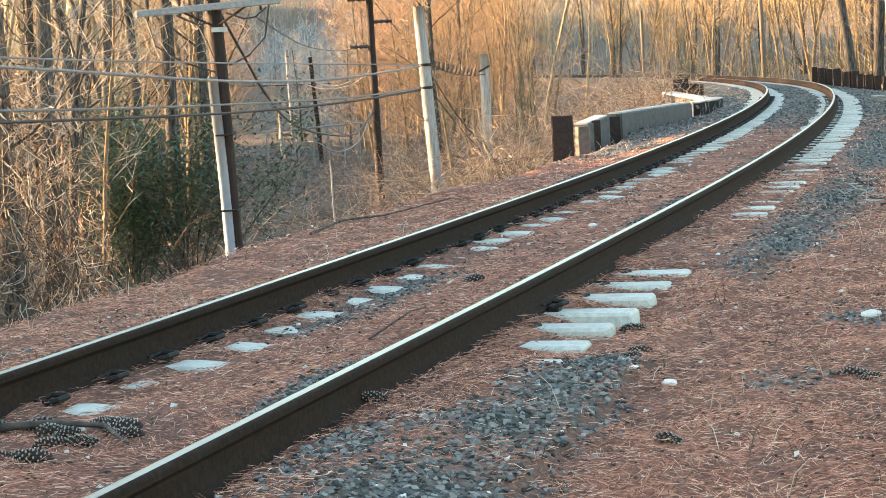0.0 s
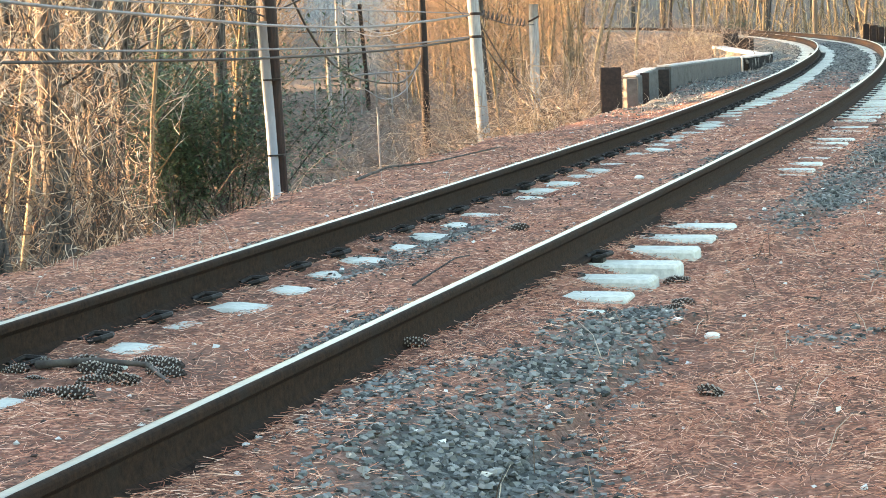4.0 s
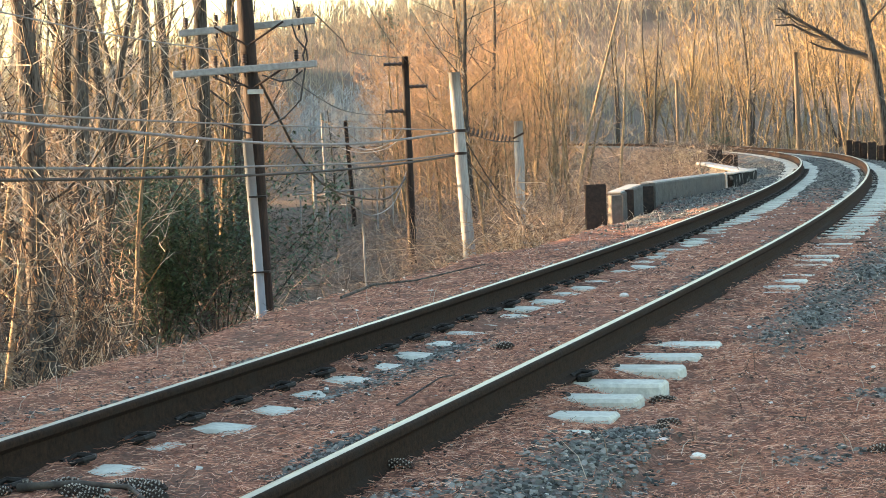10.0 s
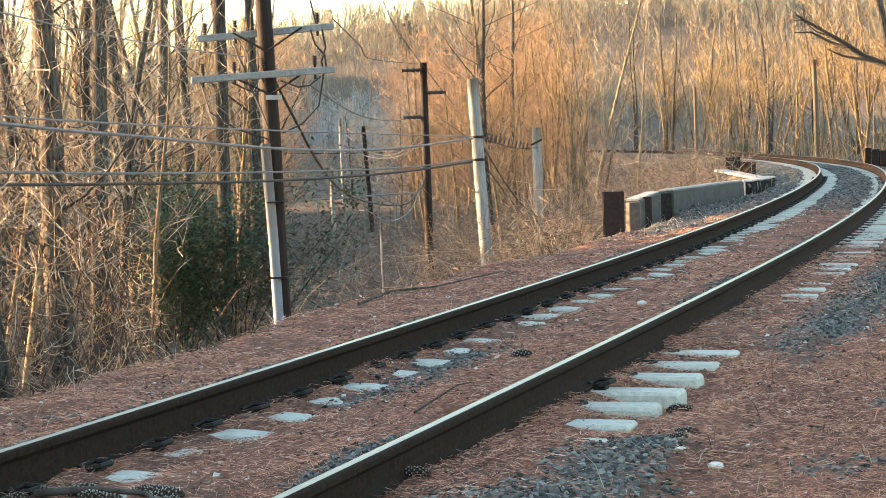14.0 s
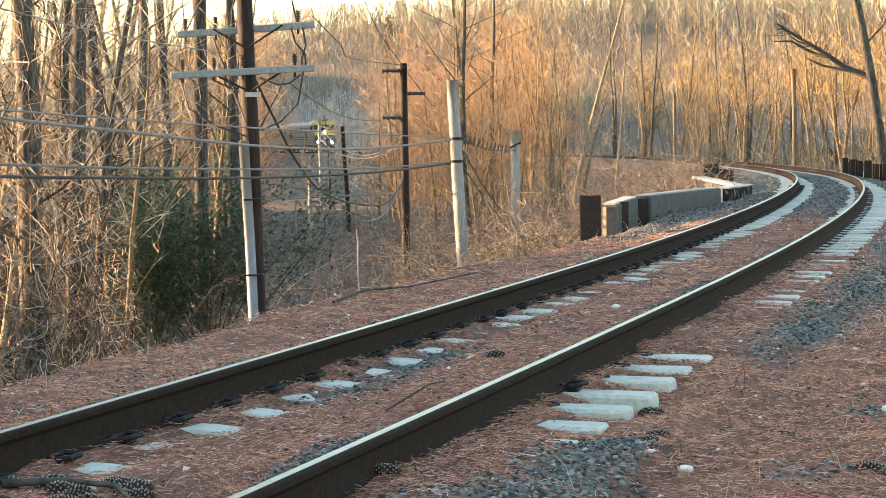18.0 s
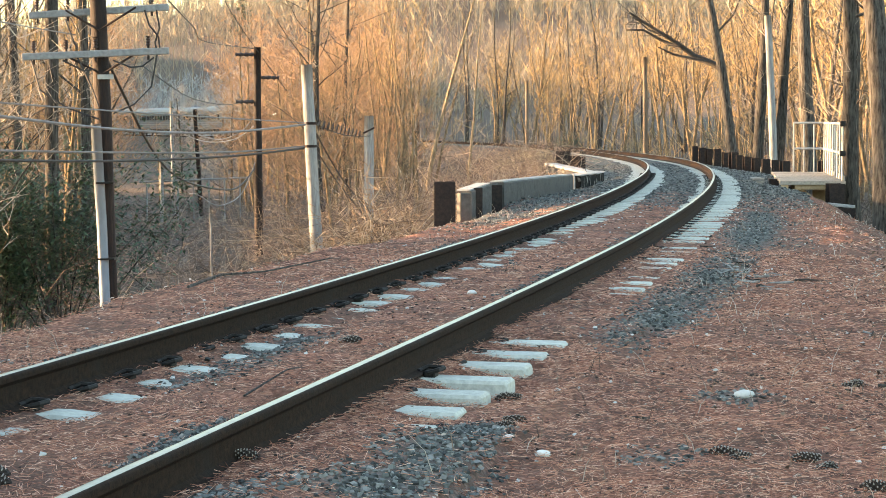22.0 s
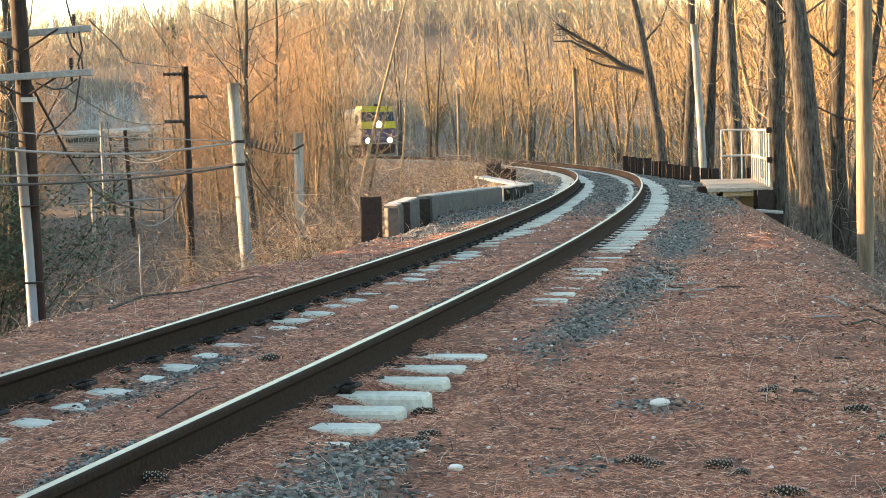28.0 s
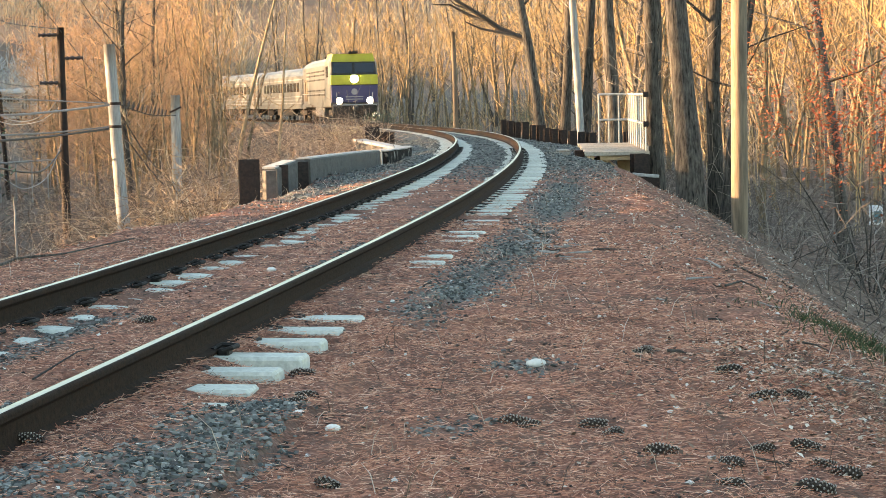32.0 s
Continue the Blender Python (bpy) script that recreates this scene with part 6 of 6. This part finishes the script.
CUBE_F = [(0, 3, 2, 1), (4, 5, 6, 7), (0, 1, 5, 4), (1, 2, 6, 5), (2, 3, 7, 6), (3, 0, 4, 7)]


def build_gravel():
    r_ = np.random.RandomState(21)
    ss, uu = [], []
    for n, lo, hi in ((34000, -7, -0.4), (100000, -8, 12), (30000, 12, 36), (10000, 36, 60)):
        s, u = r_.uniform(lo, hi, n), r_.uniform(-2.5, 2.8, n)
        keep = (r_.rand(n) < (gravel(s, u) - 0.2) * 1.1) & (np.abs(np.abs(u) - 0.753) > 0.1)
        ss.append(s[keep])
        uu.append(u[keep])
    s, u = np.concatenate(ss), np.concatenate(uu)
    x, y = to_world(s, u)
    z = ground_z(s, u)
    size = r_.uniform(0.006, 0.018, len(s)) * np.interp(s, (8, 36), (1, 1.6))
    pieces("ballast", CUBE, CUBE_F, np.stack([x, y, z], 1), size, GRAVEL, "blue-grey crushed stone ballast lying beside the rails", "ballast", 22)
    n = 24000
    s = -7.5 + 27 * r_.rand(n) ** 1.5
    u = np.where(r_.rand(n) < 0.55, r_.uniform(-2.9, 2.4, n), r_.uniform(2.4, 6.0, n))
    keep = (np.abs(np.abs(u) - 0.753) > 0.09) & (r_.rand(n) < 0.12 + 1.5 * wave(s * 1.6, u * 1.6, 1) ** 3)
    s, u = s[keep], u[keep]
    x, y = to_world(s, u)
    pieces("bark_flakes", OCTA, OCTA_F, np.stack([x, y, ground_z(s, u) + 0.012], 1), r_.uniform(0.004, 0.014, len(s)), FLAKES, "dark bark flakes and crumbs strewn over the needles", "bark flakes", 27, flat=0.45)
    n = 1100
    s, u = r_.uniform(-7, 26, n), r_.uniform(-2.4, 5.6, n)
    x, y = to_world(s, u)
    pieces("loose_stones", OCTA, OCTA_F, np.stack([x, y, ground_z(s, u)], 1), r_.uniform(0.008, 0.02, n), STONE_PALE, "pale small stones scattered among the needles", "stones", 23)


def build_needles():
    """Fallen needles as thin folded strips, in tufts that lie over one another."""
    r_ = np.random.RandomState(24)
    s = np.concatenate([-6.0 + 9.0 * r_.rand(215000) ** 1.2, r_.uniform(3, 12, 46000), r_.uniform(12, 28, 12000)])
    u = np.where(r_.rand(len(s)) < 0.64, r_.uniform(0.8, 5.6, len(s)), r_.uniform(-3.0, 0.8, len(s)))
    keep = (gravel(s, u) < 0.3 + 0.6 * r_.rand(len(s)) ** 2) & (np.abs(np.abs(u) - 0.753) > 0.05) & (u < right_edge(s) + 1.4)
    keep &= r_.rand(len(s)) < 0.35 + 0.9 * wave(s * 2.7, u * 2.7, 2)
    shown = (tie_cover(s, u) < 0.004) & (np.abs(((s - TIE_0) / TIE_STEP + 0.5) % 1 - 0.5) < 0.2) & (np.abs(u) < 1.35)
    keep &= ~shown
    s, u = s[keep], u[keep]
    n = len(s)
    x, y = to_world(s, u)
    z = ground_z(s, u) + 0.024 * r_.rand(n) ** 1.5
    a = 9 * wave(s * 1.3, u * 1.3, 0) + r_.normal(0, 0.8, n)
    far = np.interp(s, (2, 5, 14), (1.0, 1.35, 1.9))
    l, w = r_.uniform(0.012, 0.034, n) * far, r_.uniform(0.0007, 0.0014, n) * far
    tilt = r_.normal(0.06, 0.2, n)
    d = np.stack([np.cos(a) * np.cos(tilt), np.sin(a) * np.cos(tilt), np.sin(tilt)], 1) * l[:, None]
    side = np.stack([-np.sin(a), np.cos(a), 0 * a], 1) * w[:, None]
    top = np.array([0, 0, 1.0]) * (w * 1.3)[:, None]
    c = np.stack([x, y, z], 1)
    v = np.stack([c - d - side, c - d + side, c - d + top, c + d - side, c + d + side, c + d + top], 1)
    f = np.array([(1, 2, 5, 4), (2, 0, 3, 5)])[None] + (np.arange(n) * 6)[:, None, None]
    me = bpy.data.meshes.new("pine_needles")
    me.vertices.add(n * 6)
    me.vertices.foreach_set("co", v.ravel())
    me.loops.add(n * 8)
    me.loops.foreach_set("vertex_index", f.ravel().astype(np.int32))
    me.polygons.add(n * 2)
    me.polygons.foreach_set("loop_start", np.arange(0, n * 8, 4, dtype=np.int32))
    me.update(calc_edges=True)
    tagged(mesh_part("pine_needles", me, NEEDLES), "fallen russet pine needles covering the embankment", "pine needles", kind="stuff")


GRASS_AT = (4.0, 12.6)


def build_leaves():
    r_ = random.Random(26)
    soup = Soup()
    for _ in range(7600):
        s = r_.uniform(-8, 26)
        e = float(right_edge(s))
        u = e + r_.gauss(0.8, 1.1) if r_.random() < 0.82 else -2.6 - abs(r_.gauss(0, 0.8))
        x, y, _z = line(s, u)
        z = float(ground_z(s, u)) + r_.uniform(0.0, 0.03)
        a, t = r_.uniform(0, 6.28), r_.uniform(-0.5, 0.7)
        d = (math.cos(a) * math.cos(t), math.sin(a) * math.cos(t), math.sin(t))
        b = r_.uniform(-0.6, 0.6)
        sd = (-math.sin(a) * math.cos(b), math.cos(a) * math.cos(b), math.sin(b))
        soup.leaf((x, y, z), d, sd, r_.uniform(0.025, 0.055), r_.uniform(0.015, 0.03))
    for _ in range(7200):
        q = r_.random()
        if q < 0.42:  # a drift of leaves at the foot of the bank
            x, y = 2.98 + r_.gauss(0, 0.34), 9.9 + r_.gauss(0, 1.2)
            s, u = to_line(x, y)
        else:
            s, u = r_.uniform(-8, 22), r_.uniform(0.95, 5.0) if q < 0.85 else r_.uniform(-2.8, 0.5)
            x, y, _z = line(s, u)
        if abs(abs(u) - 0.753) < 0.12:
            continue
        z = float(ground_z(s, u)) + r_.uniform(0.002, 0.022)
        a, t, b = r_.uniform(0, 6.28), r_.uniform(-0.4, 0.6), r_.uniform(-0.5, 0.5)
        k = 0.6 if q < 0.42 else 0.42
        soup.leaf((x, y, z), (math.cos(a) * math.cos(t), math.sin(a) * math.cos(t), math.sin(t)), (-math.sin(a) * math.cos(b), math.cos(a) * math.cos(b), math.sin(b)), k * r_.uniform(0.03, 0.07), k * r_.uniform(0.02, 0.04))
    tagged(soup.done("leaf_litter", LEAF_LITTER), "curled brown and grey fallen leaves on the bank", "leaf litter", kind="stuff")
    soup = Soup()
    for _ in range(1500):
        x, y = GRASS_AT[0] + r_.gauss(0, 0.22), GRASS_AT[1] + r_.gauss(0, 0.9)
        s, u = to_line(x, y)
        z = float(ground_z(s, u))
        a, h = r_.uniform(0, 6.28), r_.uniform(0.02, 0.07)
        soup.stick([(x, y, z), (x + math.cos(a) * h * 0.3, y + math.sin(a) * h * 0.3, z + h * 0.7), (x + math.cos(a) * h * 0.7, y + math.sin(a) * h * 0.7, z + h)], (0.004, 0.003, 0.001), 3)
    tagged(soup.done("green_grass", GRASS), "patch of green grass on the bank", "grass", kind="stuff")
    soup = Soup()
    for _ in range(900):
        s, u = r_.uniform(-8, 28), r_.uniform(1.5, 5.5) if r_.random() < 0.7 else r_.uniform(-2.8, -1.2)
        x, y, _z = line(s, u)
        z = float(ground_z(s, u))
        a, h = r_.uniform(0, 6.28), r_.uniform(0.06, 0.18)
        soup.stick([(x, y, z), (x + math.cos(a) * h * 0.2, y + math.sin(a) * h * 0.2, z + h * 0.6), (x + math.cos(a) * h * 0.6, y + math.sin(a) * h * 0.6, z + h)], (0.0022, 0.0018, 0.0008), 3)
    tagged(soup.done("dry_grass", LEAF_LITTER), "thin dry grass stalks among the needles", "dry grass", kind="stuff")


build_gravel()
build_needles()
build_leaves()


def cone_mesh():
    """A long open pine cone lying on its side: core and spiral of scales with pale tips."""
    root = thing("pine_cone", "dark open pine cone lying on the needles", "pine cone", group="fallen pine cones")
    part("core", tube([(-0.075, 0, 0.02), (-0.05, 0, 0.022), (0.02, 0, 0.022), (0.07, 0, 0.02), (0.085, 0, 0.018)], [0.008, 0.017, 0.019, 0.011, 0.004], 8), CONE, root, smooth=True)
    scales, tips = Soup(), Soup()
    for i in range(64):
        q = i / 64
        x = -0.07 + 0.15 * q
        a = i * 2.4
        r0, r1 = 0.012, 0.034 * (1 - abs(q - 0.35) * 0.95)
        c, s = math.cos(a), math.sin(a)
        p0 = (x, c * r0, 0.022 + s * r0)
        p1 = (x + 0.013, c * r1, 0.022 + s * r1)
        p2 = (x + 0.017, c * (r1 + 0.004), 0.022 + s * (r1 + 0.004))
        scales.stick([p0, p1], (0.003, 0.0065), 4)
        tips.stick([p1, p2], (0.0062, 0.0035), 4)
    scales.done("scale_spiral", CONE, root)
    tips.done("tip_spiral", CONE_TIP, root, "pale resin-tipped scale ends")
    return root


CONES = [(-2.2, 7.81), (-1.94, 7.66), (-1.81, 7.61), (-1.73, 7.84), (-1.7, 7.93), (-1.92, 7.37), (-2.3, 7.95), (-2.22, 8.06), (-2.06, 8.05), (-1.98, 7.86), (-1.9, 7.82), (-1.82, 8.06), (-1.76, 8.0), (-1.66, 7.8), (-2.1, 7.55), (-2.16, 6.04), (-1.2, 7.07), (-0.77, 8.32), (1.32, 9.0), (1.59, 9.02), (1.65, 8.81), (2.24, 11.2), (0.32, 9.7), (-0.52, 12.59), (0.36, 10.78), (1.25, 9.1), (1.72, 8.15), (2.3, 11.36), (2.51, 10.28), (2.48, 9.45), (2.64, 9.54), (2.16, 8.19), (2.31, 8.16), (2.28, 7.81), (2.35, 7.67), (1.94, 7.79), (1.85, 7.42), (2.13, 7.35), (0.37, 7.75), (0.37, 9.9)]


def build_cones():
    r_ = random.Random(28)
    first = cone_mesh()
    for i, (x, y) in enumerate(CONES):
        s, u = to_line(x, y)
        k = r_.uniform(0.6, 0.95)
        m = pose(x, y, float(ground_z(s, u)) - 0.004, r_.uniform(-15, 15), r_.uniform(-10, 10), r_.choice((-20, 10, 160, 190)) + r_.uniform(-35, 35)) @ Matrix.Diagonal((k, k, k, 1))
        ob = first if i == 0 else copy_thing(first, Matrix())
        ob.matrix_basis = m


build_cones()


def stone(label, x, y, size, seed, material=STONE_PALE):
    r_ = random.Random(seed)
    bm = bmesh.new()
    bmesh.ops.create_icosphere(bm, subdivisions=2, radius=size)
    for v in bm.verts:
        v.co *= 1 + 0.16 * noise.noise(v.co * (2.2 / size) + Vector((seed, 0, 0)))
        v.co.z *= 0.6
        v.co.x *= 1.25
    s, u = to_line(x, y)
    ob = part("stone", bm, material, smooth=True)
    ob.matrix_basis = pose(x, y, float(ground_z(s, u)) + size * 0.3, 0, 0, r_.uniform(0, 180))
    return tagged(ob, label, "stone")


stone("rounded pale stone lying on the needles", 1.59, 10.81, 0.045, 1)
stone("small white stone beside dark ballast", 0.45, 8.96, 0.03, 2)
stone("small pale stone beside the ballast", 0.31, 9.2, 0.022, 3)
stone("pale stone between the rails", 0.27, 16.33, 0.035, 4)
stone("white pebble on a heap of cones", -1.78, 7.98, 0.022, 5)
stone("white pebble on a heap of cones", -1.88, 7.93, 0.018, 6)
stone("pale round stone against the outer rail", -0.22, 11.15, 0.04, 7)


def stick_thing(label, pts, r, material=BARK, name="stick"):
    tagged(part(name, tube(pts, [r * (1 - 0.6 * i / (len(pts) - 1)) for i in range(len(pts))], 7), material, smooth=True), label, "stick")


def build_sticks():
    r_ = random.Random(30)
    for i in range(46):
        s = r_.uniform(-5, 14)
        u = float(right_edge(s)) + r_.uniform(-1.3, 1.6)
        a, l = r_.uniform(0, 3.14), r_.uniform(0.06, 0.3)
        x, y, _z = line(s, u)
        p = [near_ground(*to_line(x + math.cos(a) * l * k, y + math.sin(a) * l * k), 0.01 + 0.025 * r_.random()) for k in (-0.5, 0, 0.5)]
        stick_thing("short dark twig lying on the bank", p, r_.uniform(0.005, 0.013), DARK_BARK if r_.random() < 0.65 else POLE_GREY, "twig")
    stick_thing("dark rotten branch between the rails", [near_ground(*to_line(x, y), z) for x, y, z in ((-2.25, 7.95, 0.02), (-2.0, 7.9, 0.035), (-1.8, 7.78, 0.03), (-1.6, 7.72, 0.015))], 0.017, DARK_BARK, "rotten_branch")
    stick_thing("fallen dead branch on the crest of the bank", [near_ground(*to_line(x, y), z) for x, y, z in ((-2.1, 17.3, 0.04), (-1.95, 18.6, 0.07), (-1.62, 19.6, 0.05), (-1.05, 21.0, 0.06))], 0.014, name="fallen_branch")
    stick_thing("thin fallen branch on the crest of the bank", [(-2.47, 19.0, -0.45), (-2.65, 19.0, -0.33), (-2.84, 19.0, -0.18)], 0.009, name="fallen_branch")
    stick_thing("thin twig lying across a tie", [near_ground(*to_line(x, y), z) for x, y, z in ((-0.95, 10.3, 0.02), (-0.82, 10.9, 0.05), (-0.72, 11.3, 0.03))], 0.006, name="twig")
    for i in range(44):
        if i < 34:
            x, y = 2.85 + r_.gauss(0, 0.14), 19.2 + r_.gauss(0, 1.1)
        else:
            x, y = r_.uniform(0.8, 3.2), r_.uniform(8, 24)
        a, l = r_.uniform(0, 3.14), r_.uniform(0.07, 0.24)
        p = [near_ground(*to_line(x + math.cos(a) * l * k, y + math.sin(a) * l * k), 0.012 + 0.02 * r_.random()) for k in (-0.5, 0, 0.5)]
        stick_thing("short weathered twig lying on the needles", p, r_.uniform(0.007, 0.014), POLE_GREY if r_.random() < 0.75 else BARK, "twig")
    for i in range(5):
        stone("small grey stone beside the path", 2.85 + r_.gauss(0, 0.16), 19.3 + r_.gauss(0, 1.0), r_.uniform(0.015, 0.028), 40 + i, PALE_CONCRETE)


build_sticks()

# ---- what moves ----
def front_at(t):
    """Running metre of the train's front."""
    return 131 + 13.0 * (32 - t) - 0.035 * (32 - t) ** 2


def car_pose(s, a, b):
    """Pose of a vehicle whose front is at s, with bogies a and b metres behind."""
    p, q = Vector(line(s + a)), Vector(line(s + b))
    d = (q - p).normalized()
    turn = math.degrees(math.atan2(-d.x, d.y))
    o = p - d * a
    return pose(o.x, o.y, o.z, math.degrees(math.asin(d.z)), 0, turn)


def motions():
    times = [0.5 * i for i in range(65)]
    walk(locomotive, [(t, car_pose(front_at(t), 3.6, 14.0)) for t in times])
    for i, c in enumerate(coaches):
        walk(c, [(t, car_pose(front_at(t) + 17.6 + 26.0 * i, 4.0, 21.8)) for t in times])


motions()
